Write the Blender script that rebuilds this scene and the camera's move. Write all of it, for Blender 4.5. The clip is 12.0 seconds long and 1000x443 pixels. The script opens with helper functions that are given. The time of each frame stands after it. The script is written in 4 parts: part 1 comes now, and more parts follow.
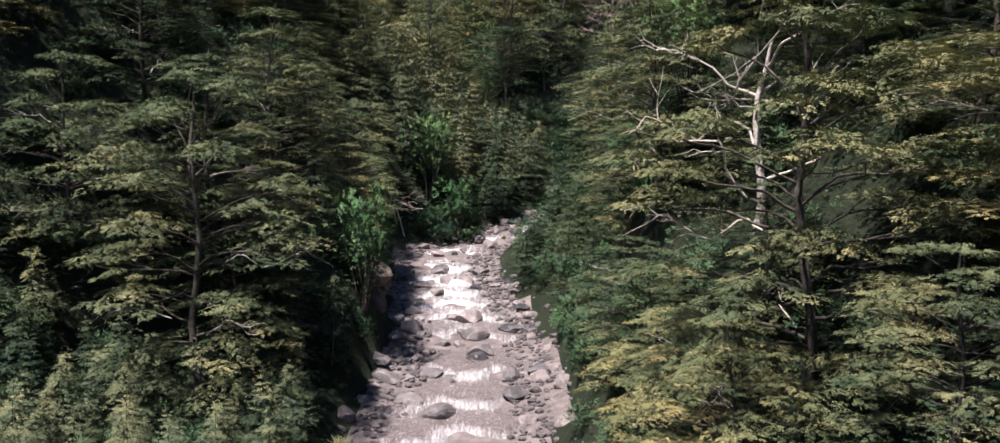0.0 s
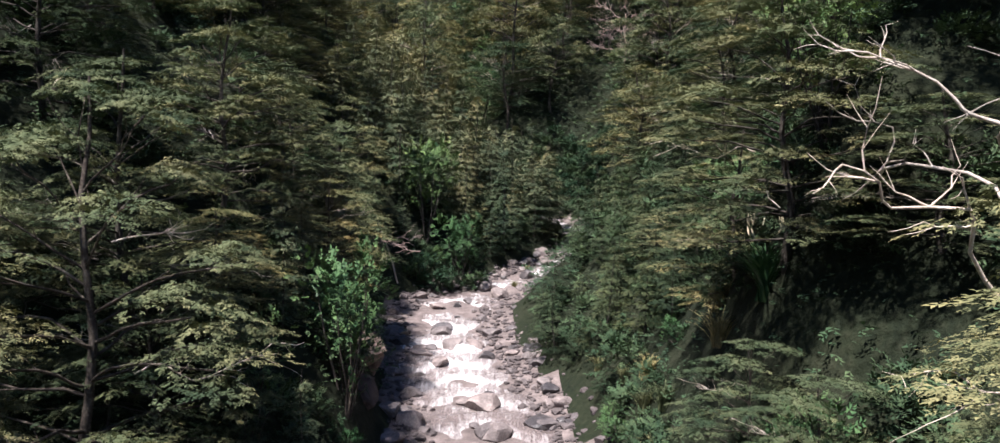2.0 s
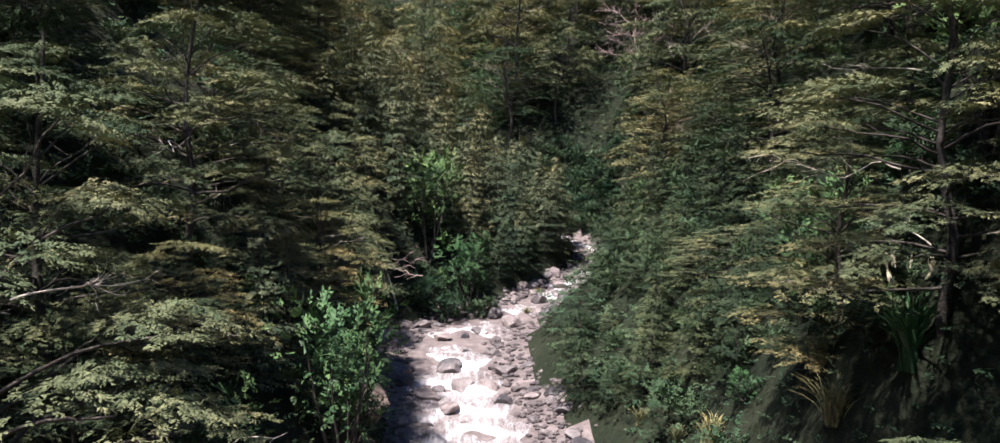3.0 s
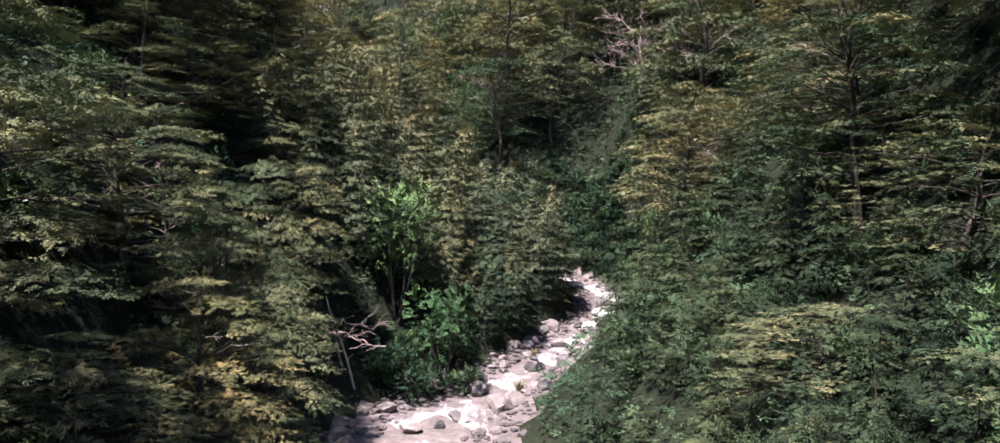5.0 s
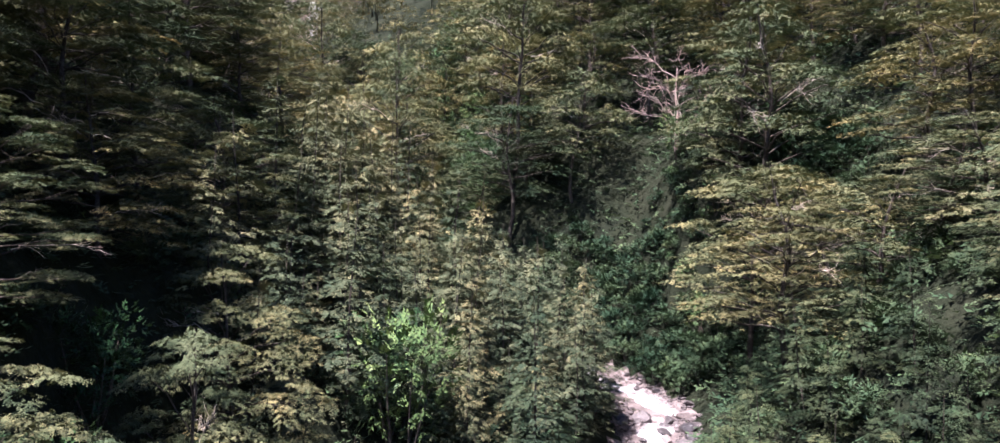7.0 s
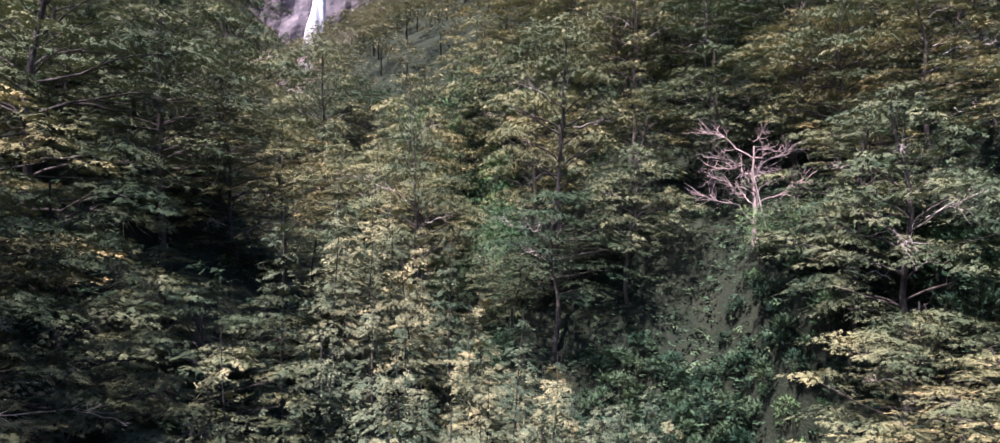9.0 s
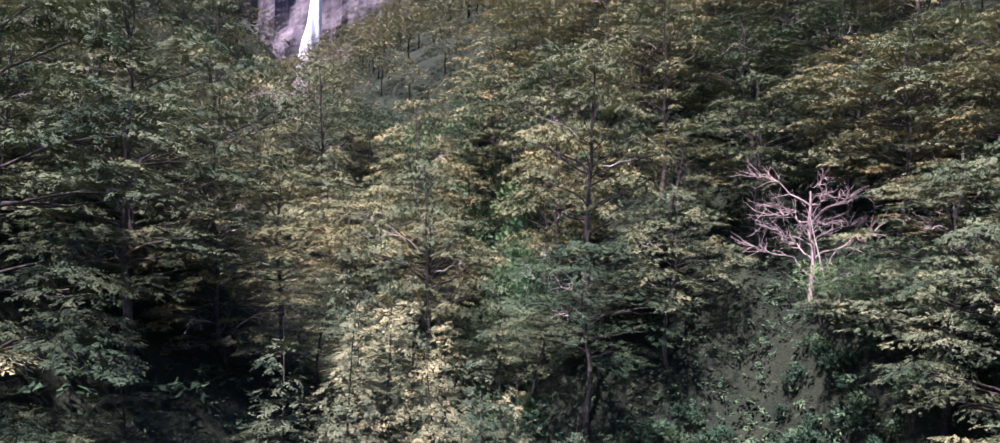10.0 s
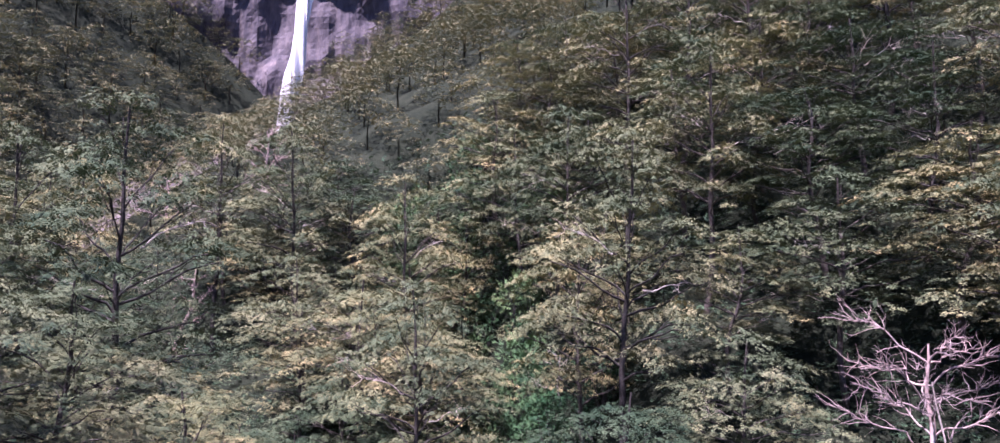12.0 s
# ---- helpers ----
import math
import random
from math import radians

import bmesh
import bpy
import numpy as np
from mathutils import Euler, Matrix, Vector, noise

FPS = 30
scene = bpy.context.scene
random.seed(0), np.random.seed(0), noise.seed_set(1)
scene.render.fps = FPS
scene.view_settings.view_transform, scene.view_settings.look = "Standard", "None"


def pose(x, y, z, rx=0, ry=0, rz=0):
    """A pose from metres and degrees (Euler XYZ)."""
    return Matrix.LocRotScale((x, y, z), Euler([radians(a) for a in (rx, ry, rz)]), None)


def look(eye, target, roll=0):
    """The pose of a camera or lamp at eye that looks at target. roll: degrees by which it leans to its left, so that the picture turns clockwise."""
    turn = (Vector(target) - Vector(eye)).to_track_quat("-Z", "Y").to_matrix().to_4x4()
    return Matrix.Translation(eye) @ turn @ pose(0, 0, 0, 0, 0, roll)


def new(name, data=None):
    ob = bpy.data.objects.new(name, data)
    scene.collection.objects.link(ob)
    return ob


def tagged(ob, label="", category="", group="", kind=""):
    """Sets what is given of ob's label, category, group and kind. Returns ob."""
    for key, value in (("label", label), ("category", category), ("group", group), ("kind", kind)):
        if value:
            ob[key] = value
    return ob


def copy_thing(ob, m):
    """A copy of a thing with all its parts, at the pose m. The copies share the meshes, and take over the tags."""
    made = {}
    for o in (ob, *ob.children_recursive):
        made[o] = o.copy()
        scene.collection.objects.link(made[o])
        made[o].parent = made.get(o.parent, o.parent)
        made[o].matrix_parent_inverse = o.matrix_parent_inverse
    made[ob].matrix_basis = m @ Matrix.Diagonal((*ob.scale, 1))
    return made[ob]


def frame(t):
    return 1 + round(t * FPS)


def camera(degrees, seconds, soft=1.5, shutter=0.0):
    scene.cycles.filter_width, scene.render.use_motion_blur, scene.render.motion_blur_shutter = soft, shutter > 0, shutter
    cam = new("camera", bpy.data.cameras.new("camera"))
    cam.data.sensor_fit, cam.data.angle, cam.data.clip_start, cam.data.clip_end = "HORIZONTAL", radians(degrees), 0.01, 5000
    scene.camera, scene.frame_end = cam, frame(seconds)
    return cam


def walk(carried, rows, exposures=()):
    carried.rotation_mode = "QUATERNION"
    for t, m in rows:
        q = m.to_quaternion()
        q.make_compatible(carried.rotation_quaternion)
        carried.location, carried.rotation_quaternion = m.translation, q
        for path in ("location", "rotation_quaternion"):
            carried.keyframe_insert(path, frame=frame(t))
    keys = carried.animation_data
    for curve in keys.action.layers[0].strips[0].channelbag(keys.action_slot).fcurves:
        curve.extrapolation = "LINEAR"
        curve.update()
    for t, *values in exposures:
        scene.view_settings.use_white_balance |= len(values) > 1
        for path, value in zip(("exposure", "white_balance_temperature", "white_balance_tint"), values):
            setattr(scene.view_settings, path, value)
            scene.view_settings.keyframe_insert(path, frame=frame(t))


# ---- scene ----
cam = camera(62.5, 12.0, 1.4)
METRES, EYE, TILT, LEAN, TURN = 100.0, 14.0, -3.0, 0.0, 0.0
ROWS = [
    (0.0, 0.0, 0.0, 0.0, 0.0, 0.0, -0.0),
    (0.5, -0.0028, 0.0301, 0.0058, -0.21, 0.31, -0.12),
    (1.0, -0.0073, 0.0642, 0.0122, -0.45, 0.67, -0.25),
    (1.5, -0.0131, 0.0957, 0.0173, -0.67, 1.01, -0.34),
    (2.0, -0.0212, 0.1312, 0.0221, -0.9, 1.38, -0.38),
    (2.5, -0.029, 0.1652, 0.0262, -1.11, 1.72, -0.41),
    (3.0, -0.0346, 0.2035, 0.0317, -1.35, 2.1, -0.25),
    (5.0, -0.0284, 0.3441, 0.0603, -2.03, 3.19, -0.22),
    (5.5, -0.0306, 0.3803, 0.0721, -2.2, 3.47, -0.24),
    (6.0, -0.0351, 0.4207, 0.0904, -2.42, 3.75, -0.29),
    (6.5, -0.0409, 0.4579, 0.1106, -2.63, 4.03, -0.33),
    (7.0, -0.0494, 0.4969, 0.1325, -2.81, 4.33, -0.33),
    (9.0, -0.0907, 0.643, 0.2323, -3.35, 5.28, 0.12),
    (9.5, -0.1012, 0.6826, 0.2547, -3.54, 5.55, 0.17),
    (10.0, -0.1112, 0.7276, 0.2789, -3.77, 5.85, 0.23),
    (10.5, -0.1143, 0.7693, 0.3039, -3.93, 6.14, 0.36),
    (11.0, -0.1117, 0.814, 0.332, -4.09, 6.35, 0.28),
    (11.5, -0.1105, 0.8545, 0.358, -4.22, 6.59, 0.24),
    (12.0, -0.1133, 0.89, 0.3869, -4.32, 6.88, 0.18),
]
walk(cam, [(t, pose(0, 0, EYE, TILT, LEAN, TURN) @ pose(METRES * x, METRES * y, METRES * z, 90 + pitch, roll, yaw)) for t, x, y, z, yaw, pitch, roll in ROWS],
     exposures=[(0.0, 1.62, 5750, 16), (5.5, 2.2, 5750, 24), (7.0, 2.38, 5650, 29), (9.5, 2.42, 5450, 38), (12.0, 2.28, 5250, 50)])

# ---- world, sun ----
world = bpy.data.worlds.new("sky")
scene.world = world
world.use_nodes = True
SUN_AZ, SUN_EL = 222.0, 67.0      # compass degrees clockwise from +y, height in degrees
wn = world.node_tree.nodes
sky = wn.new("ShaderNodeTexSky")
sky.sky_type, sky.sun_disc = "NISHITA", False
sky.altitude, sky.dust_density, sky.air_density = 1500, 0.3, 0.85
sky.sun_elevation, sky.sun_rotation = radians(SUN_EL), radians(SUN_AZ)
world.node_tree.links.new(sky.outputs[0], wn["Background"].inputs[0])
wn["Background"].inputs[1].default_value = 0.06
sun = new("sun", bpy.data.lights.new("sun", "SUN"))
sun.data.energy, sun.data.angle, sun.data.color = 5.0, radians(1.5), (1.0, 0.91, 0.76)
sun_from = Vector((math.sin(radians(SUN_AZ)) * math.cos(radians(SUN_EL)), math.cos(radians(SUN_AZ)) * math.cos(radians(SUN_EL)), math.sin(radians(SUN_EL))))
sun.matrix_world = look(sun_from * 300, (0, 0, 0))


# ---- materials ----
def node_material(name):
    mat = bpy.data.materials.new(name)
    mat.use_nodes = True
    nt = mat.node_tree
    return mat, nt, nt.nodes["Principled BSDF"], nt.nodes["Material Output"]


def ramp(nt, fac, stops):
    r = nt.nodes.new("ShaderNodeValToRGB")
    while len(r.color_ramp.elements) < len(stops):
        r.color_ramp.elements.new(0.5)
    for e, (p, c) in zip(r.color_ramp.elements, stops):
        e.position, e.color = p, (*c, 1)
    nt.links.new(fac, r.inputs[0])
    return r.outputs[0]


def noise_tex(nt, scale, detail=4, space="Object", stretch=None, rough=0.6):
    co = nt.nodes.new("ShaderNodeTexCoord")
    src = co.outputs[space]
    if stretch:
        mp = nt.nodes.new("ShaderNodeMapping")
        mp.inputs["Scale"].default_value = stretch
        nt.links.new(src, mp.inputs[0])
        src = mp.outputs[0]
    n = nt.nodes.new("ShaderNodeTexNoise")
    n.inputs["Scale"].default_value, n.inputs["Detail"].default_value, n.inputs["Roughness"].default_value = scale, detail, rough
    nt.links.new(src, n.inputs["Vector"])
    return n.outputs["Fac"]


def mix(nt, fac, a, b, mode="MIX"):
    m = nt.nodes.new("ShaderNodeMix")
    m.data_type, m.blend_type = "RGBA", mode
    for sock, v in ((m.inputs[0], fac), (m.inputs[6], a), (m.inputs[7], b)):
        if hasattr(v, "is_linked"):
            nt.links.new(v, sock)
        else:
            sock.default_value = v if not isinstance(v, tuple) else (*v, 1)
    return m.outputs[2]


def bump(nt, bsdf, height, strength=0.5, dist=0.05):
    b = nt.nodes.new("ShaderNodeBump")
    b.inputs["Strength"].default_value, b.inputs["Distance"].default_value = strength, dist
    nt.links.new(height, b.inputs["Height"])
    nt.links.new(b.outputs[0], bsdf.inputs["Normal"])


def leaf_material(name, dark, mid, light, gloss=0.65, through_light=0.07, mottle=0.62):
    """Foliage: shades from leaflet to leaflet, from clump to clump and from plant to plant."""
    mat, nt, bsdf, out = node_material(name)
    geo = nt.nodes.new("ShaderNodeNewGeometry")
    info = nt.nodes.new("ShaderNodeObjectInfo")
    island = ramp(nt, geo.outputs["Random Per Island"], [(0.0, dark), (0.5, mid), (1.0, light)])
    clump = ramp(nt, noise_tex(nt, 0.55, 3), [(0.35, dark), (0.52, mid), (0.68, light)])
    col = mix(nt, mottle, island, clump)
    grain = noise_tex(nt, 11.0, 3, rough=0.7)
    col = mix(nt, 1.0, col, ramp(nt, grain, [(0.36, (0.74, 0.78, 0.80)), (0.5, (0.98, 0.98, 0.98)), (0.64, (1.18, 1.15, 1.12))]), "MULTIPLY")
    tone = ramp(nt, info.outputs["Random"], [(0.0, (0.34, 0.46, 0.44)), (0.45, (0.80, 0.86, 0.82)), (1.0, (1.34, 1.17, 0.98))])
    col = mix(nt, 1.0, col, tone, "MULTIPLY")
    stand_tone = ramp(nt, noise_tex(nt, 0.13, 2), [(0.36, (0.66, 0.76, 0.78)), (0.5, (1.0, 1.0, 1.0)), (0.64, (1.22, 1.14, 1.06))])
    col = mix(nt, 1.0, col, stand_tone, "MULTIPLY")
    nt.links.new(col, bsdf.inputs["Base Color"])
    bsdf.inputs["Roughness"].default_value = gloss
    bsdf.inputs["Specular IOR Level"].default_value = 0.06
    tr = nt.nodes.new("ShaderNodeBsdfTranslucent")
    nt.links.new(mix(nt, 1.0, col, (1.05, 1.1, 0.85), "MULTIPLY"), tr.inputs[0])
    sh = nt.nodes.new("ShaderNodeMixShader")
    sh.inputs[0].default_value = through_light
    nt.links.new(bsdf.outputs[0], sh.inputs[1])
    nt.links.new(tr.outputs[0], sh.inputs[2])
    nt.links.new(sh.outputs[0], out.inputs[0])
    return mat


def rough_material(name, stops, scale=3.0, fine=22.0, rough=0.85, relief=0.05, space="Object", stretch=None, per_thing=True):
    """Bark, rock and earth: two scales of colour and relief."""
    mat, nt, bsdf, out = node_material(name)
    big, small = noise_tex(nt, scale, 5, space, stretch), noise_tex(nt, fine, 5, space, stretch)
    col = mix(nt, 0.45, ramp(nt, big, stops), ramp(nt, small, stops))
    if per_thing:
        info = nt.nodes.new("ShaderNodeObjectInfo")
        tone = ramp(nt, info.outputs["Random"], [(0.0, (0.6, 0.6, 0.62)), (0.5, (0.95, 0.93, 0.92)), (1.0, (1.25, 1.17, 1.12))])
        col = mix(nt, 1.0, col, tone, "MULTIPLY")
    nt.links.new(col, bsdf.inputs["Base Color"])
    bsdf.inputs["Roughness"].default_value = rough
    bsdf.inputs["Specular IOR Level"].default_value = 0.4 if rough < 0.8 else 0.1
    bump(nt, bsdf, small, 0.7, relief)
    return mat


LEAF_BEECH = leaf_material("beech_leaves", (0.048, 0.066, 0.038), (0.128, 0.131, 0.070), (0.235, 0.212, 0.116), mottle=0.95)
LEAF_FAR = leaf_material("distant_beech_leaves", (0.036, 0.054, 0.038), (0.100, 0.106, 0.064), (0.215, 0.192, 0.114), mottle=0.85)
LEAF_YOUNG = leaf_material("young_beech_leaves", (0.034, 0.058, 0.040), (0.108, 0.118, 0.070), (0.240, 0.220, 0.130))
# deeper green copy of the young leaves, with some bank shade in the colour
LEAF_DEEP = leaf_material("deep_green_shaded_young_leaves", (0.022, 0.034, 0.021), (0.048, 0.064, 0.035), (0.100, 0.112, 0.060))
LEAF_GREEN = leaf_material("broad_leaves", (0.032, 0.066, 0.034), (0.068, 0.120, 0.050), (0.135, 0.195, 0.082), 0.4)
LEAF_DARK = leaf_material("undergrowth_leaves", (0.022, 0.042, 0.027), (0.040, 0.070, 0.040), (0.080, 0.112, 0.060))
LEAF_UNDER = leaf_material("fern_leaves", (0.030, 0.052, 0.030), (0.060, 0.090, 0.046), (0.120, 0.135, 0.072))
LEAF_STRAW = leaf_material("tussock_blades", (0.110, 0.110, 0.055), (0.210, 0.190, 0.100), (0.360, 0.310, 0.180))
BARK = rough_material("lichened_bark", [(0.3, (0.018, 0.015, 0.013)), (0.5, (0.045, 0.039, 0.034)), (0.72, (0.16, 0.145, 0.125))], 2.0, 14.0)
DEADWOOD = rough_material("bleached_wood", [(0.3, (0.22, 0.18, 0.15)), (0.5, (0.46, 0.40, 0.35)), (0.7, (0.68, 0.62, 0.55))], 2.0, 16.0, 0.8)
TWIG = rough_material("bare_twigs", [(0.3, (0.16, 0.12, 0.11)), (0.5, (0.30, 0.23, 0.21)), (0.7, (0.46, 0.37, 0.33))], 2.0, 16.0, 0.85)
PLUME = rough_material("flower_plume", [(0.3, (0.50, 0.42, 0.28)), (0.6, (0.72, 0.64, 0.46))], 3.0, 30.0)
ROCK = rough_material("river_rock", [(0.3, (0.060, 0.052, 0.053)), (0.5, (0.130, 0.110, 0.108)), (0.7, (0.27, 0.235, 0.228))], 1.1, 9.0, 0.72, 0.06)
FACE = rough_material("bedrock", [(0.3, (0.026, 0.022, 0.020)), (0.48, (0.085, 0.068, 0.060)), (0.68, (0.22, 0.172, 0.150))], 0.9, 6.0, 0.85, 0.12, stretch=(1, 1, 0.6))
WETROCK = rough_material("wet_rock", [(0.3, (0.020, 0.020, 0.022)), (0.5, (0.055, 0.050, 0.052)), (0.72, (0.16, 0.14, 0.14))], 1.1, 9.0, 0.35, 0.05)
GRAVEL = rough_material("gravel", [(0.3, (0.04, 0.034, 0.034)), (0.5, (0.105, 0.089, 0.087)), (0.7, (0.22, 0.19, 0.185))], 1.2, 14.0, 0.85, 0.05)
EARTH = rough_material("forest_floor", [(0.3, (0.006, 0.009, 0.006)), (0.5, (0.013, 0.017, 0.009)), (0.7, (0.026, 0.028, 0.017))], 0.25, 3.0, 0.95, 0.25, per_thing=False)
CLIFF = rough_material("cliff_rock", [(0.30, (0.022, 0.020, 0.023)), (0.47, (0.072, 0.062, 0.068)), (0.60, (0.130, 0.108, 0.105)), (0.74, (0.26, 0.20, 0.17))], 0.06, 0.40, 0.8, 1.5, stretch=(1, 1, 0.3), per_thing=False)


def water_material():
    mat, nt, bsdf, out = node_material("stream_water")
    at = nt.nodes.new("ShaderNodeAttribute")
    at.attribute_name = "foam"
    streak = noise_tex(nt, 1.3, 6, "UV", (2.6, 0.5, 1), 0.68)
    fine = noise_tex(nt, 7.0, 5, "UV", (1.6, 0.55, 1), 0.7)
    add = nt.nodes.new("ShaderNodeMath")
    add.operation = "MULTIPLY_ADD"
    nt.links.new(streak, add.inputs[0])
    add.inputs[1].default_value = 1.5
    nt.links.new(at.outputs["Fac"], add.inputs[2])
    add2 = nt.nodes.new("ShaderNodeMath")
    add2.operation = "MULTIPLY_ADD"
    nt.links.new(fine, add2.inputs[0])
    add2.inputs[1].default_value = 0.55
    nt.links.new(add.outputs[0], add2.inputs[2])
    half = nt.nodes.new("ShaderNodeMath")
    half.operation = "MULTIPLY"
    nt.links.new(add2.outputs[0], half.inputs[0])
    half.inputs[1].default_value = 0.5
    white = ramp(nt, half.outputs[0], [(0.52, (0, 0, 0)), (0.70, (0.28, 0.28, 0.28)), (1.0, (1, 1, 1))])
    bed = ramp(nt, fine, [(0.3, (0.05, 0.041, 0.039)), (0.55, (0.16, 0.130, 0.126)), (0.75, (0.30, 0.25, 0.24))])
    nt.links.new(mix(nt, white, bed, (0.72, 0.69, 0.69)), bsdf.inputs["Base Color"])
    nt.links.new(ramp(nt, white, [(0.0, (0.10,) * 3), (0.6, (0.5,) * 3)]), bsdf.inputs["Roughness"])
    bump(nt, bsdf, add2.outputs[0], 0.8, 0.16)
    return mat


WATER = water_material()


def fall_material():
    mat, nt, bsdf, out = node_material("falling_water")
    streak = noise_tex(nt, 1.0, 6, "Object", (1.6, 1.6, 0.05), 0.7)
    nt.links.new(ramp(nt, streak, [(0.30, (0.34, 0.33, 0.33)), (0.52, (0.62, 0.60, 0.58)), (0.7, (0.80, 0.78, 0.75))]), bsdf.inputs["Base Color"])
    bsdf.inputs["Roughness"].default_value = 0.6
    bump(nt, bsdf, streak, 0.6, 0.4)
    return mat


FALL = fall_material()


# ---- helpers for meshes ----
rng = np.random.default_rng(7)


def mesh_from(name, verts, faces, material, smooth=False):
    """faces: an array of triangles or quads."""
    me = bpy.data.meshes.new(name)
    verts, faces = np.asarray(verts, dtype=np.float32), np.asarray(faces, dtype=np.int32)
    k = faces.shape[1]
    me.vertices.add(len(verts))
    me.vertices.foreach_set("co", verts.ravel())
    me.loops.add(faces.size)
    me.loops.foreach_set("vertex_index", faces.ravel())
    me.polygons.add(len(faces))
    me.polygons.foreach_set("loop_start", np.arange(0, faces.size, k, dtype=np.int32))
    me.polygons.foreach_set("use_smooth", np.full(len(faces), smooth))
    me.update(calc_edges=True)
    me.materials.append(material)
    return me


def part(name, me, parent, label=""):
    ob = new(name, me)
    ob.parent = parent
    return tagged(ob, label) if label else ob


def unit(v):
    return v / np.maximum(np.linalg.norm(v, axis=-1, keepdims=True), 1e-9)


def sprays(base, ahead, size, leaflets=5, tilt=0.32, width=0.62, droop=0.12, spread=0.85, heart=None, rounding=0.85, facing=None):
    """Flat feathered twigs of narrow leaflets. base, ahead: n x 3; size: n. heart: the point that the head of foliage rounds about."""
    n = len(base)
    u = unit(ahead + rng.normal(0, tilt, (n, 3)) * (1.2, 1.2, 0.7))
    v = unit(np.cross(np.array((0, 0, 1.0)) + rng.normal(0, tilt, (n, 3)), u))
    w = np.cross(u, v)
    t = (np.arange(leaflets) + 0.4) / leaflets
    side = np.where(np.arange(leaflets) % 2, 1.0, -1.0) * spread
    side[-1] = 0.1
    t = t[None, :] + rng.normal(0, 0.04, (n, leaflets))
    ln = size[:, None] * (0.62 - 0.25 * t) * rng.uniform(0.7, 1.3, (n, leaflets))
    root = base[:, None] + u[:, None] * (size[:, None] * t)[..., None] - w[:, None] * (droop * size[:, None] * t * t)[..., None]
    d = unit(u[:, None] * 0.75 + v[:, None] * side[None, :, None] + rng.normal(0, 0.14, (n, leaflets, 3)) * (1, 1, 0.7))
    tip = root + d * ln[..., None] - w[:, None] * (0.10 * ln)[..., None]
    across = unit(np.cross(d, w[:, None])) * (ln * width * 0.5)[..., None]
    mid = root + d * (ln * 0.45)[..., None]
    tri = np.stack([root - across * 0.5, mid + across * 1.1, tip], axis=2).reshape(-1, 3, 3)
    face = np.cross(tri[:, 1] - tri[:, 0], tri[:, 2] - tri[:, 0])
    down = face[:, 2] < 0
    tri[down] = tri[down][:, ::-1]
    nor = unit(np.where(down[:, None], -face, face))
    if heart is not None:
        out = unit(tri.mean(axis=1) - heart)
        nor = unit(nor * (1 - rounding) + (out + np.array((0, 0, 0.3))) * rounding + rng.normal(0, 0.12, nor.shape))
    if facing is not None:
        nor = unit(nor * 0.55 + np.repeat(facing, leaflets, 0) * 0.6 + rng.normal(0, 0.13, nor.shape))
    return tri.reshape(-1, 3), np.repeat(nor, 3, 0)


def leaf_mesh(name, chunks, material):
    """chunks: pairs of loose triangles (three rows each) and their normals."""
    verts, nor = np.concatenate([c[0] for c in chunks]), np.concatenate([c[1] for c in chunks])
    me = mesh_from(name, verts, np.arange(len(verts)).reshape(-1, 3), material, smooth=True)
    me.attributes.new("custom_normal", "FLOAT_VECTOR", "POINT").data.foreach_set("vector", nor.astype(np.float32).ravel())
    return me


def tube(points, radii, sides=5):
    """A tapered, bent tube as verts and quads."""
    p, r = np.asarray(points, float), np.asarray(radii, float)
    d = unit(np.gradient(p, axis=0))
    ref = np.where(np.abs(d[:, 2:3]) > 0.9, np.array([[1.0, 0, 0]]), np.array([[0, 0, 1.0]]))
    a = unit(np.cross(d, ref))
    b = np.cross(d, a)
    ang = np.arange(sides) * 2 * np.pi / sides
    ring = p[:, None] + r[:, None, None] * (a[:, None] * np.cos(ang)[None, :, None] + b[:, None] * np.sin(ang)[None, :, None])
    i, j = np.meshgrid(np.arange(len(p) - 1), np.arange(sides), indexing="ij")
    k = (j + 1) % sides
    quads = np.stack([i * sides + j, i * sides + k, (i + 1) * sides + k, (i + 1) * sides + j], -1).reshape(-1, 4)
    return ring.reshape(-1, 3), quads


def tubes_mesh(name, tubes, material):
    verts, quads, n = [], [], 0
    for v, q in tubes:
        verts.append(v)
        quads.append(q + n)
        n += len(v)
    return mesh_from(name, np.concatenate(verts), np.concatenate(quads), material, smooth=True)


def crooked(start, end, bends=6, wander=0.12, sag=0.0):
    """A crooked line from start to end."""
    s, e = np.asarray(start, float), np.asarray(end, float)
    t = np.linspace(0, 1, bends)[:, None]
    ln = np.linalg.norm(e - s)
    off = rng.normal(0, wander * ln, (bends, 3))
    for _ in range(2):
        off[1:-1] = 0.25 * off[:-2] + 0.5 * off[1:-1] + 0.25 * off[2:]
    p = s + (e - s) * t + off * (t * (1 - t) * 3.0)
    p[:, 2] += sag * ln * (t * (1 - t))[:, 0] * 4
    return p


# ---- lie of the land: the stream's line and the slopes to both sides ----
Y = np.arange(-120.0, 520.0, 1.0)


def along(ys, vs, blur=9):
    v = np.interp(Y, ys, vs)
    k = np.hanning(blur + 2)[1:-1]
    return np.convolve(np.pad(v, blur // 2, mode="edge"), k / k.sum(), mode="valid")


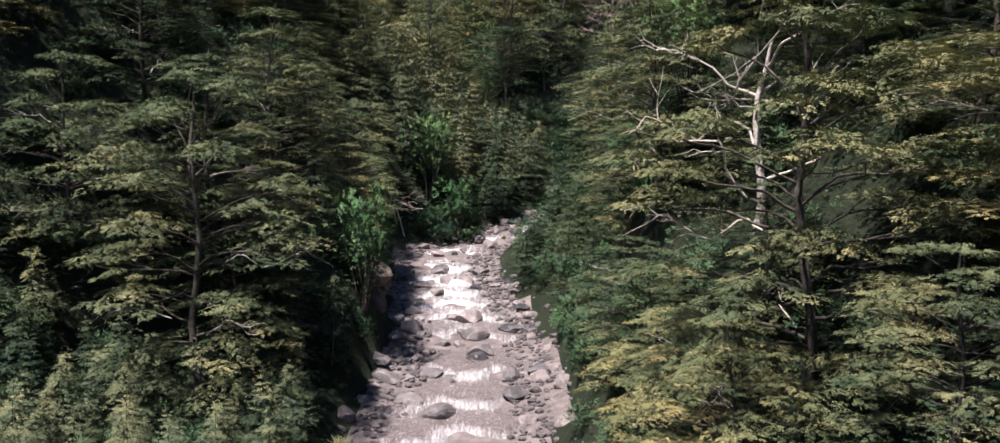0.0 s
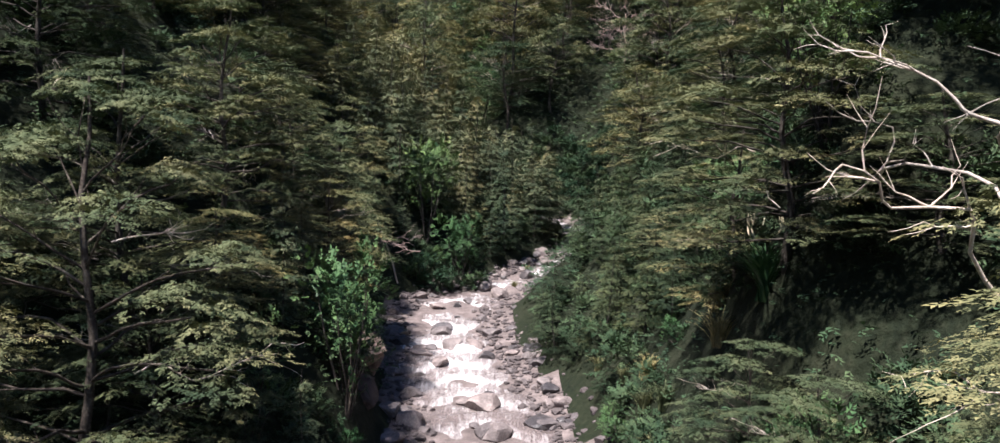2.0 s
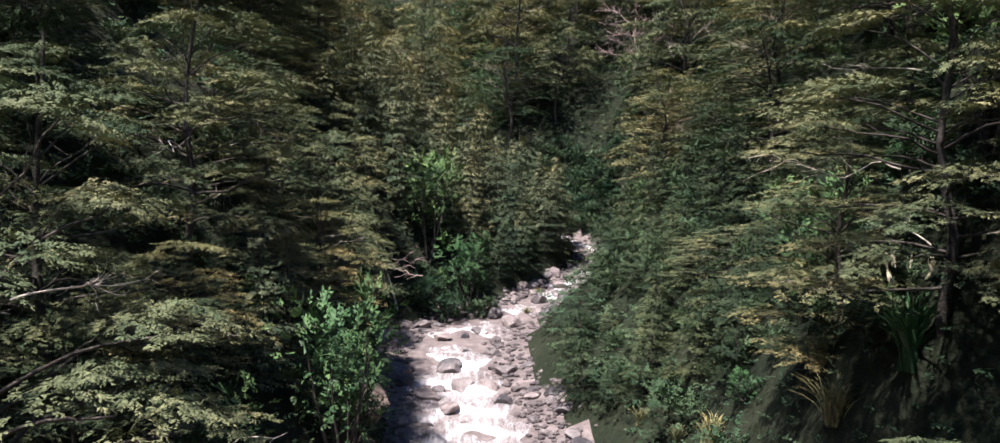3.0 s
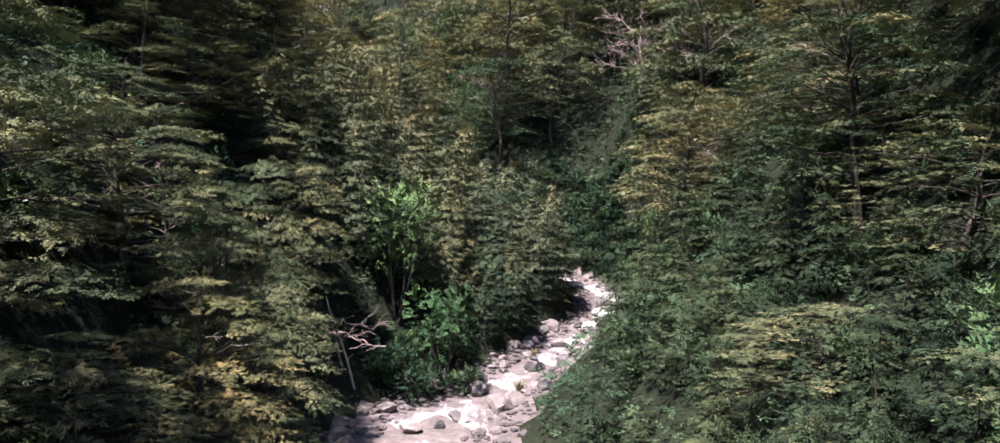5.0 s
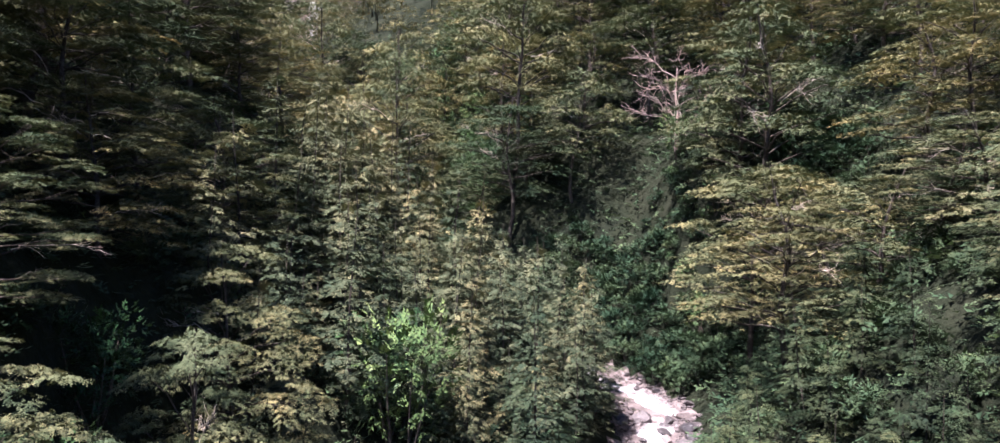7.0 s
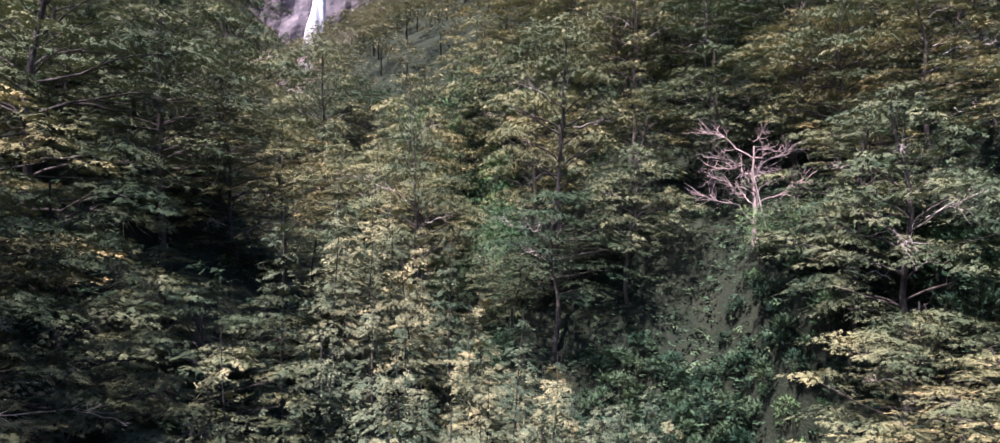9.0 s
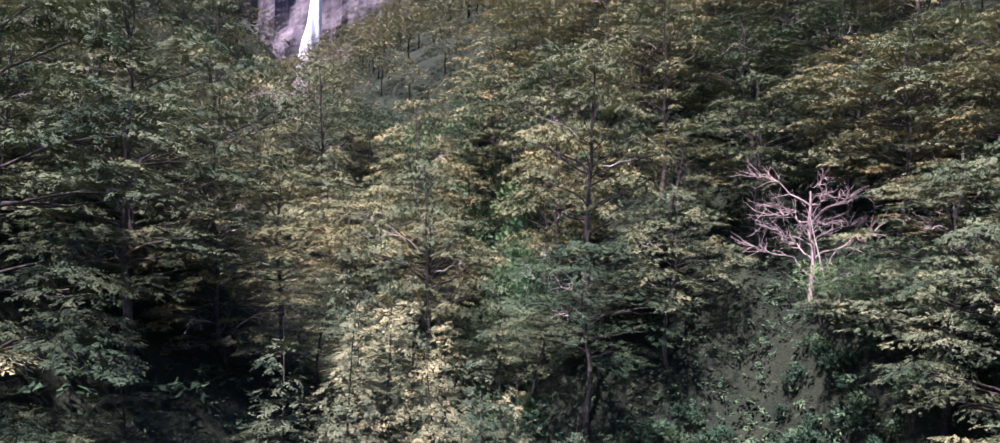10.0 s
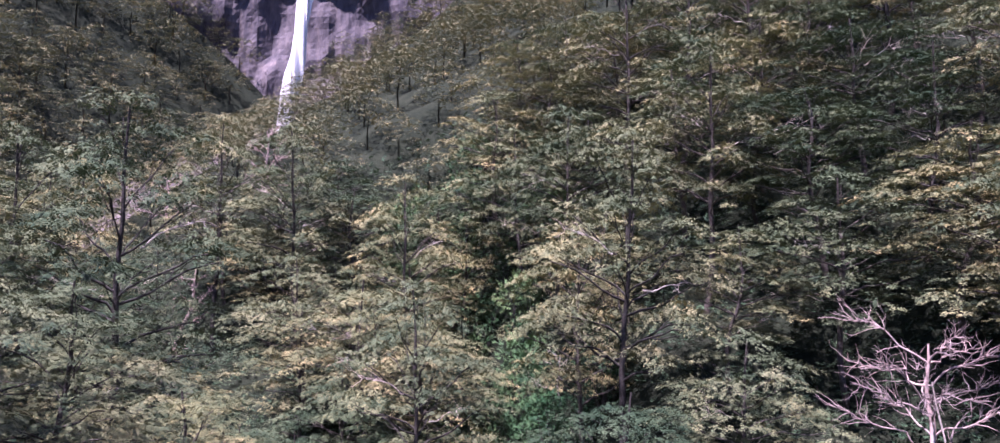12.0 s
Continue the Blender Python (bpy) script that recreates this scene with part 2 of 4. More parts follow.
XR = along([-120, 0, 30, 48, 60, 70, 80, 87, 94, 105, 112, 119, 125, 133, 145, 165, 190, 210, 230, 260, 290, 340], [-2, -3, -2.5, -1.8, -2.6, -4.6, -6.0, -3.6, 1.2, 7, 10, 11.6, 9, 0, -15, -28, -40, -60, -76, -80, -76, -53])
ZR = along([-120, 30, 48, 62, 75, 105, 121, 145, 165, 190, 230, 260, 290, 340], [-9, 1.2, 2.9, 4.2, 5.8, 9.3, 11.2, 17, 24, 32, 46, 57, 69, 95])
WR = along([-120, 30, 48, 60, 75, 84, 95, 105, 121, 150, 300], [5.5, 5.5, 5.4, 5.6, 5.6, 6.0, 3.6, 3.2, 3.4, 3.0, 3.0])
L1 = along([-120, 0, 36, 45, 61, 74, 86, 95, 121, 145, 300], [0.25, 0.25, 0.25, 0.95, 0.9, 0.65, 0.8, 0.62, 0.5, 0.8, 0.9])
L2 = along([-120, 0, 61, 95, 121, 300], [1.0, 1.0, 1.2, 1.05, 0.95, 1.0])
R1 = along([-120, 0, 25, 45, 58, 75, 91, 112, 121, 132, 140, 165, 190, 213, 290, 340], [0.8, 0.9, 1.3, 1.8, 1.1, 0.75, 0.9, 0.8, 0.5, 0.5, 0.6, 0.55, 0.45, 0.5, 0.5, 0.8])
R2 = along([-120, 0, 45, 91, 121, 140, 165, 190, 213, 290, 340], [1.0, 1.0, 1.0, 1.25, 1.2, 0.62, 0.6, 0.55, 0.5, 0.52, 0.9])


def smooth(t):
    t = np.clip(t, 0, 1)
    return t * t * (3 - 2 * t)


def wavy(x, y):
    return (np.sin(x * 0.21 + 1.3) * np.cos(y * 0.17 + 0.4) + 0.6 * np.sin(x * 0.43 + y * 0.31) + 0.4 * np.sin(y * 0.55 - x * 0.37 + 2.0)) * 0.8


def land(x, y):
    """Height of the ground."""
    x, y = np.asarray(x, float), np.asarray(y, float)
    xr, zr, w = np.interp(y, Y, XR), np.interp(y, Y, ZR), np.interp(y, Y, WR)
    d = x - xr
    a = np.maximum(np.abs(d) - w, 0)
    left = d < 0
    s1 = np.where(left, np.interp(y, Y, L1), np.interp(y, Y, R1))
    s2 = np.where(left, np.interp(y, Y, L2), np.interp(y, Y, R2))
    rise = 0.5 * smooth(a / 1.2) + s1 * np.minimum(a, 11) + s2 * np.maximum(a - 11, 0)
    rise = 190 * np.tanh(rise / 190)
    rise += wavy(x, y) * smooth((a - 1) / 8) * 1.1
    rise += np.where(left, 0, 17.0) * smooth((a - 5.0 - 1.1 * np.maximum(y - 128, 0)) / 5.0) * np.exp(-(((y - 122) / 14.0) ** 2))
    rise += np.where(left, 12.0, 0) * smooth((a - 2.5) / 6.0) * np.exp(-(((y - 74) / 17.0) ** 4))
    rise += np.where(left, 3.6, 0) * smooth(a / 1.5) * np.exp(-(((y - 53) / 9) ** 4))
    gx = -6 - (y - 172) * 0.2
    rise -= 15.0 * np.exp(-(((x - gx) / 7.5) ** 2)) * smooth((y - 146) / 18) * smooth((222 - y) / 22) * np.where(left, 0, 1)
    rise += np.where(left, 0, 6.5) * np.exp(-(((x - 10.5) / 4) ** 2) - (((y - 42) / 5) ** 2)) * smooth(a / 3)
    rise += 4.0 * np.exp(-(((x - 6) / 9) ** 2) - (((y - 156) / 10) ** 2))
    bed = -0.5 * np.clip(1 - (d / w) ** 2, 0, 1)
    return zr + rise + bed


def land_mesh():
    gx = np.concatenate([np.linspace(-900, -180, 10), np.arange(-160, -60, 6.0), np.arange(-60, 60, 1.2), np.arange(60, 165, 6.0), np.linspace(180, 900, 10)])
    gy = np.concatenate([np.linspace(-800, -130, 9), np.arange(-110, -10, 6.0), np.arange(-10, 150, 1.2), np.arange(150, 350, 2.5), np.linspace(360, 1200, 12)])
    X, YY = np.meshgrid(gx, gy)
    Z = land(X, YY)
    nx, ny = len(gx), len(gy)
    i, j = np.meshgrid(np.arange(ny - 1), np.arange(nx - 1), indexing="ij")
    q = np.stack([i * nx + j, i * nx + j + 1, (i + 1) * nx + j + 1, (i + 1) * nx + j], -1).reshape(-1, 4)
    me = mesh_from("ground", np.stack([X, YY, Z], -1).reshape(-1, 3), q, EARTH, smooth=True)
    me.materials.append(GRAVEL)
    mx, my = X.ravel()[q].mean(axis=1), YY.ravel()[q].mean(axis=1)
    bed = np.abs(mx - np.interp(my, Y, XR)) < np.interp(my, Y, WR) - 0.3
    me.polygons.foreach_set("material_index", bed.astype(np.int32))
    return me


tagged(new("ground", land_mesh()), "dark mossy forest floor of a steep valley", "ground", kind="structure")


# ---- the stream ----
STEPS = [33.5, 39.5, 44.0, 49.5, 57.0, 61.0, 64.5, 68.0, 72.5, 77.5, 84.0, 90.5, 97.0, 102.0, 108.5, 114.0, 119.5]


def water_level(y):
    """Pools with short drops between them, about the stream's own fall."""
    y = np.asarray(y, float)
    z = np.interp(y, Y, ZR) - 0.22
    for k in range(len(STEPS) - 1):
        a, b = STEPS[k], STEPS[k + 1]
        t = (y - a) / (b - a)
        za, zb = np.interp([a, b], Y, ZR)
        flat = za + (zb - za) * smooth((t - 0.72) / 0.28)
        z = np.where((t >= 0) & (t < 1), 0.7 * flat + 0.3 * (za + (zb - za) * t) - 0.22, z)
    return z


def water_mesh():
    ys = np.concatenate([np.arange(-60, 20, 1.0), np.arange(20, 126, 0.22), np.arange(126, 205, 0.8)])
    cs = np.linspace(-1, 1, 41)
    xr, w = np.interp(ys, Y, XR), np.interp(ys, Y, WR)
    X = xr[:, None] + cs[None] * w[:, None] * 1.0
    YY = np.repeat(ys[:, None], len(cs), 1)
    skew = np.sin(X * 1.3 + YY * 0.35) * 0.9 + np.sin(X * 0.5 - YY * 0.21) * 0.9
    Z = water_level(YY + skew)
    drop = np.clip((water_level(YY + skew + 0.5) - water_level(YY + skew - 0.3)) / 0.8, 0, 1)
    mid = np.exp(-((cs / 0.55) ** 2))[None]
    foam = np.clip(drop * 1.3, 0, 0.7) * (0.35 + 0.65 * mid) - 0.16 + 0.08 * mid + 0.34 * smooth((YY - 56) / 6) * smooth((150 - YY) / 10) * mid
    Z = Z + 0.05 * np.sin(X * 3.1 + YY * 1.7) + 0.04 * np.sin(YY * 4.3 - X * 2.2) - 0.25 * np.abs(cs)[None] ** 3
    nx, ny = len(cs), len(ys)
    i, j = np.meshgrid(np.arange(ny - 1), np.arange(nx - 1), indexing="ij")
    q = np.stack([i * nx + j, i * nx + j + 1, (i + 1) * nx + j + 1, (i + 1) * nx + j], -1).reshape(-1, 4)
    me = mesh_from("stream", np.stack([X, YY, Z], -1).reshape(-1, 3), q, WATER, smooth=True)
    me.attributes.new("foam", "FLOAT", "POINT").data.foreach_set("value", foam.astype(np.float32).ravel())
    uv = np.stack([X, YY], -1).reshape(-1, 2)[q.ravel()].astype(np.float32)
    me.uv_layers.new(name="UVMap").data.foreach_set("uv", uv.ravel())
    return me


tagged(new("water", water_mesh()), "white rushing water of a shallow mountain stream", "water", kind="structure")


# ---- rocks ----
def rock_mesh(name, material, seed, squash=0.62, detail=2, rough=0.28):
    bm = bmesh.new()
    bmesh.ops.create_icosphere(bm, subdivisions=detail + 1, radius=1)
    off = Vector((seed * 7.3, seed * 3.1, seed * 5.7))
    cuts = [Vector(rng.normal(0, 1, 3)).normalized() for _ in range(11)]
    for v in bm.verts:
        d = v.co.normalized()
        r = 1 + rough * noise.noise(d * 1.1 + off) + 0.10 * noise.noise(d * 3.3 + off)
        p = d * r
        for c in cuts:
            over = p.dot(c) - 0.66
            if over > 0:
                p -= c * over * 0.96
        v.co = Vector((p.x * 1.15, p.y * 0.9, p.z * squash))
    for f in bm.faces:
        f.smooth = False
    me = bpy.data.meshes.new(name)
    bm.to_mesh(me)
    bm.free()
    me.materials.append(material)
    return me


ROCKS = [rock_mesh("boulder", ROCK, k, s) for k, s in enumerate((0.6, 0.7, 0.5, 0.8, 0.42, 0.65))]
WETROCKS = [rock_mesh("wet_boulder", WETROCK, 20 + k, s) for k, s in enumerate((0.65, 0.75, 0.55))]


def boulder(x, y, size, wet=False, turn=None, lift=0.15):
    ms = WETROCKS if wet else ROCKS
    me = ms[int(rng.integers(len(ms)))]
    ob = new("boulder", me)
    ob.matrix_world = pose(x, y, float(land(x, y)) + size * lift, *rng.uniform(-14, 14, 2), rng.uniform(0, 360) if turn is None else turn) @ Matrix.Diagonal((size, size, size, 1))
    return tagged(ob, "dark wet boulder in the stream" if wet else "pinkish grey weathered boulder in the stream bed", "boulder", "boulders in the stream")


for x, y, s, wet in ((-5.5, 75.4, 0.95, True), (-8.5, 73.6, 0.9, True), (-6.6, 69.5, 0.8, False), (-2.2, 60.0, 1.15, False), (-1.5, 55.6, 0.95, False), (-7.4, 48.2, 1.2, False),
                     (1.2, 56.6, 0.8, False), (-13.2, 83.5, 0.9, False), (0.8, 44.0, 0.8, True), (-1.4, 50.5, 0.8, True), (-4.4, 71.5, 1.0, False), (-7.6, 58.0, 1.2, False), (-6.2, 57.0, 0.9, False),
                     (7.4, 105.2, 0.9, False), (4.4, 101.5, 1.0, False), (9.8, 116.5, 0.9, False), (-0.9, 86.2, 1.1, False), (1.9, 94.8, 0.9, True), (2.2, 47.6, 0.9, False), (0.6, 47.0, 0.7, False)):
    boulder(x, y, s, wet)
for k in range(260):
    y = rng.uniform(28, 126) if k < 235 else rng.uniform(180, 200)
    w, xr = np.interp(y, Y, WR), np.interp(y, Y, XR)
    side = rng.uniform(-1.05, 1.05)
    if abs(side) < 0.55 and rng.random() < 0.55:
        side = math.copysign(rng.uniform(0.55, 1.05), side)
    boulder(xr + side * w, y, rng.choice([0.3, 0.4, 0.5, 0.65, 0.85]) * rng.uniform(0.8, 1.2), rng.random() < 0.25)


def outcrop(x, y, size, tall, turn, label, z=None):
    """A bedrock face that stands out of the bank."""
    me = rock_mesh("rock_outcrop", FACE, 40 + int(x * 3 + y), tall, 3, 0.45)
    ob = new("rock_outcrop", me)
    ob.matrix_world = pose(x, y, float(land(x, y)) + size * tall * -0.25 if z is None else z, 0, 0, turn) @ Matrix.Diagonal((size, size, size, 1))
    return tagged(ob, label, "rock outcrop", "rock outcrops")


for x, y, sz, tall, turn, z in ((18.6, 127.6, 1.5, 1.3, 20, 17.6), (17.9, 125.6, 1.4, 1.4, 75, 15.2), (17.6, 128.8, 1.3, 1.2, 140, 14.6), (17.0, 124.0, 1.2, 1.0, 100, 13.2), (16.6, 122.2, 1.0, 0.8, 10, 12.4), (16.4, 118.0, 1.0, 0.6, 0, 11.6)):
    outcrop(x, y, sz, tall, turn, "pinkish broken rock face above the stream bend", z)
for x, y, sz, tall, turn in ((-9.0, 58.0, 1.5, 0.8, 20), (-9.4, 62.0, 1.4, 0.8, 80), (-8.4, 54.0, 1.0, 0.9, 40)):
    outcrop(x, y, sz, tall, turn, "pinkish grey bedrock at the foot of the bank")


def stones_mesh():
    """Loose cobbles and gravel over the bed, one mesh."""
    v0, f0 = [], None
    bm = bmesh.new()
    bmesh.ops.create_icosphere(bm, subdivisions=1, radius=1)
    v0 = np.array([v.co[:] for v in bm.verts])
    f0 = np.array([[v.index for v in f.verts] for f in bm.faces])
    bm.free()
    n = 3000
    y = rng.uniform(26, 126, n)
    w, xr = np.interp(y, Y, WR), np.interp(y, Y, XR)
    c = rng.uniform(-1.1, 1.1, n)
    c = np.where(np.abs(c) < 0.45, c + np.sign(c) * 0.45, c)
    x = xr + c * w
    s = rng.uniform(0.06, 0.2, n) * np.where(rng.random(n) < 0.15, 1.6, 1.0)
    pts = v0[None] * (1 + rng.uniform(-0.25, 0.25, (n, len(v0), 1))) * (s[:, None, None] * np.array((1.2, 1.0, 0.7)))
    pts += np.stack([x, y, land(x, y) + s * 0.3], -1)[:, None]
    f = f0[None] + (np.arange(n) * len(v0))[:, None, None]
    return mesh_from("gravel", pts.reshape(-1, 3), f.reshape(-1, 3), GRAVEL)


tagged(new("gravel", stones_mesh()), "pale grey gravel and cobbles of the stream bed", "gravel", kind="stuff")


# ---- trees ----
def lobe(centre, radius, height, tiers, count, size, taper=0.62, crown=None, tilt_by=0.30, leaflets=5, width=0.62):
    """A head of foliage: feathered sprays along overhanging tiers, rounded off together."""
    rad = radius * (1 - taper * np.arange(tiers) / tiers) * rng.uniform(0.88, 1.1, tiers)
    step = height / tiers
    f1, f2 = rng.uniform(0, 6, tiers), rng.uniform(0, 6, tiers)
    shift = rng.normal(0, 0.12 * radius, (tiers, 2)) * (np.arange(tiers)[:, None] > 0)
    tilt = rng.normal(0, 0.10, (tiers, 2))
    squash, spin = rng.uniform(0.75, 1.0), rng.uniform(0, np.pi)
    share = (rad + 0.1 * radius) ** 1.4
    k = rng.choice(tiers, count, p=share / share.sum())
    a = rng.uniform(0, 2 * np.pi, count)
    u = rng.uniform(0.10, 1.0, count) ** 0.5
    r = rad[k] * u * (1 + 0.20 * np.sin(a * 3 + f1[k]) + 0.14 * np.sin(a * 5 + f2[k]))
    ux, uy = np.cos(a) * r, np.sin(a) * r * squash
    x, y = ux * np.cos(spin) - uy * np.sin(spin) + shift[k, 0], ux * np.sin(spin) + uy * np.cos(spin) + shift[k, 1]
    z = step * (k + 0.62 * (1 - u ** 2)) + x * tilt[k, 0] + y * tilt[k, 1] + rng.normal(0, 0.07, count) * step
    base = np.stack([x, y, z], -1) + centre
    ahead = unit(np.stack([x, y, 0 * x], -1)) + np.stack([0 * a, 0 * a, 0.10 - 0.60 * u * u + rng.normal(0, 0.10, count)], -1)
    mid = np.asarray(centre) + (0, 0, 0.15 * height)
    heart = mid if crown is None else mid * 0.4 + np.asarray(crown) * 0.6
    return sprays(base - unit(ahead) * (size * 0.35), ahead, size * rng.uniform(0.7, 1.3, count), heart=heart, tilt=tilt_by, leaflets=leaflets, width=width)


def pads(centres, outs, radii, per_pad, size, leaflets=5, width=0.6, slope=0.16):
    """Flat plates of foliage, layered like shelves: each reaches outward and sags a little towards its rim."""
    m = len(centres)
    n = m * per_pad
    k = np.repeat(np.arange(m), per_pad)
    a, u = rng.uniform(0, 2 * np.pi, n), np.sqrt(rng.uniform(0.01, 1.0, n))
    f1, f2 = rng.uniform(0, 6.28, m)[k], rng.uniform(0, 6.28, m)[k]
    r = radii[k] * u * (1 + 0.22 * np.sin(a * 3 + f1) + 0.16 * np.sin(a * 5 + f2))
    e1 = unit(np.concatenate([outs, np.zeros((m, 1))], 1))[k]
    e2 = np.stack([-e1[:, 1], e1[:, 0], e1[:, 2]], -1)
    p, q = np.cos(a) * r * 1.2, np.sin(a) * r * 0.85
    lie, cant = (slope + rng.normal(0, 0.10, m))[k], rng.normal(0, 0.13, m)[k]
    z = -lie * p + cant * q - 0.20 * radii[k] * u ** 2.5 + rng.normal(0, 0.06, n) * radii[k]
    up = np.array((0, 0, 1.0))
    base = centres[k] + e1 * p[:, None] + e2 * q[:, None] + up * z[:, None]
    rim = unit(e1 * np.cos(a)[:, None] + e2 * np.sin(a)[:, None])
    ahead = e1 * 0.45 + rim * 0.8 - up * (lie * 0.6 + 0.22 * u * u)[:, None]
    facing = unit(up + e1 * (0.10 + 0.6 * lie)[:, None] + rim * (0.25 * u)[:, None])
    return sprays(base - unit(ahead) * size * 0.4, ahead, size * rng.uniform(0.7, 1.3, n), leaflets, 0.17, width, facing=facing)


def tiered_crown(height, spread, rings, per_head, trunk, head=0.2):
    """Where the plates of a crown lie: heads of foliage in rings up the tree, each a flat dome of shingled plates with an open underside.
    rings: (height, reach, heads) as shares. Returns the plates, and each head's share of the height, foot and middle."""
    centres, outs, radii, ends = [], [], [], []
    turn = rng.uniform(0, 6.28)
    for f0, out, heads in rings:
        for h in range(heads):
            f = f0 + rng.normal(0, 0.03)
            ang = turn + 6.283 * (h + rng.uniform(-0.25, 0.25)) / heads
            d = np.array((math.cos(ang), math.sin(ang), 0.0))
            foot = np.array([np.interp(f * height * 0.8, trunk[:, 2], trunk[:, 0]), np.interp(f * height * 0.8, trunk[:, 2], trunk[:, 1]), f * height * 0.8])
            big = spread * head * rng.uniform(0.8, 1.22)
            mid = foot * (1, 1, 0) + d * spread * 0.5 * out * rng.uniform(0.82, 1.15) + np.array((0, 0, f * height - big * 0.35))
            ends.append((f, foot, mid))
            lean, rise = rng.normal(0, 0.10, 2) + d[:2] * 0.14, rng.uniform(0.24, 0.42)
            for k in range(per_head):
                u, a = math.sqrt((k + 0.4) / per_head), k * 2.399 + rng.uniform(-0.3, 0.3)
                p = np.array((math.cos(a), math.sin(a))) * big * u * rng.uniform(0.88, 1.12)
                centres.append(mid + np.array((p[0], p[1], rise * big * (1 - u ** 2.2) - p @ lean + rng.normal(0, 0.05) * big)))
                outs.append(p + d[:2] * big * 0.25)
                radii.append(big * rng.uniform(0.32, 0.48))
        turn += 1.1
    return np.array(centres), np.array(outs), np.array(radii), ends


FULL = ((0.96, 0.05, 1), (0.88, 0.35, 3), (0.78, 0.56, 4), (0.67, 0.75, 5), (0.56, 0.80, 5), (0.45, 0.80, 5), (0.34, 0.78, 5), (0.23, 0.70, 5), (0.13, 0.60, 4))
HIGH = ((0.96, 0.05, 1), (0.89, 0.36, 3), (0.79, 0.56, 5), (0.68, 0.70, 6), (0.56, 0.64, 5), (0.45, 0.42, 3))
TALL = ((0.96, 0.05, 1), (0.89, 0.34, 3), (0.80, 0.55, 4), (0.69, 0.74, 5), (0.58, 0.78, 5), (0.47, 0.70, 5), (0.36, 0.55, 4))


def beech(height, spread, rings, per_head, per_pad, size, seed, bare=2, head=0.2, limbs=2, leaflets=5, name="beech_tree"):
    """A mature mountain beech: crooked trunk, level limbs, shelves of flat foliage, some bleached bare boughs."""
    global rng
    keep, rng = rng, np.random.default_rng(seed)
    root = new(name)
    top = np.array((rng.normal(0, 0.05) * height, rng.normal(0, 0.05) * height, height * 0.97))
    trunk = crooked((0, 0, -1.5), top, 10, 0.05)
    tr = height * 0.016
    wood, loose = [tube(trunk, np.linspace(tr, tr * 0.2, 10), 7)], []
    centres, outs, radii, ends = tiered_crown(height, spread, rings, per_head, trunk, head)
    for i, (f, at, end) in enumerate(ends):
        line = crooked(at, end, 7, 0.09, 0.04)
        wood_r = tr * (0.14 + 0.2 * (1 - f))
        (loose if i % 5 == 3 and len(loose) < limbs else wood).append(tube(line, np.linspace(wood_r, 0.02, 7), 4))
        e = line[4] + (end - at) * rng.uniform(0.15, 0.35) + rng.normal(0, 0.07 * spread, 3) * (1, 1, 0.2)
        wood.append(tube(crooked(line[3], e, 4, 0.1), np.linspace(wood_r * 0.5, 0.012, 4), 3))
    part("trunk", tubes_mesh("trunk", wood, BARK), root)
    for limb in loose:
        part("limb", tubes_mesh("limb", [limb], BARK), root)
    for k in range(bare):
        f, at, end = ends[int(rng.integers(1, len(ends)))]
        turn = rng.uniform(-0.5, 0.5)
        d = (end - at) * 1.12
        d = np.array((d[0] * math.cos(turn) - d[1] * math.sin(turn), d[0] * math.sin(turn) + d[1] * math.cos(turn), rng.uniform(-0.02, 0.25) * spread * 0.5))
        part("bare_bough", tubes_mesh("bare_bough", dead_bough(at + d * 0.25, at + d, tr * 0.13, 9), DEADWOOD), root, "bleached leafless bough")
    part("crown", leaf_mesh("crown", [pads(centres, outs, radii, per_pad, size, leaflets)], LEAF_BEECH), root)
    rng = keep
    return root


def dead_bough(s, e, r, forks):
    """A leafless crooked bough with forked twigs."""
    line = crooked(s, e, 12, 0.16, 0.05)
    out = [tube(line, np.linspace(r, r * 0.25, 12), 5)]
    ln = np.linalg.norm(np.asarray(e) - np.asarray(s))
    for k in range(forks):
        i = int(rng.integers(4, 12))
        d = unit(unit(line[-1] - line[0]) + rng.normal(0, 0.6, 3)) * ln * rng.uniform(0.15, 0.42)
        fork = crooked(line[i], line[i] + d, 5, 0.18)
        out.append(tube(fork, np.linspace(r * 0.45, r * 0.12, 5), 4))
        for _ in range(2):
            d2 = unit(unit(d) + rng.normal(0, 0.6, 3)) * ln * rng.uniform(0.06, 0.18)
            j = int(rng.integers(1, 5))
            out.append(tube(crooked(fork[j], fork[j] + d2, 3, 0.1), np.linspace(r * 0.2, r * 0.06, 3), 3))
    return out


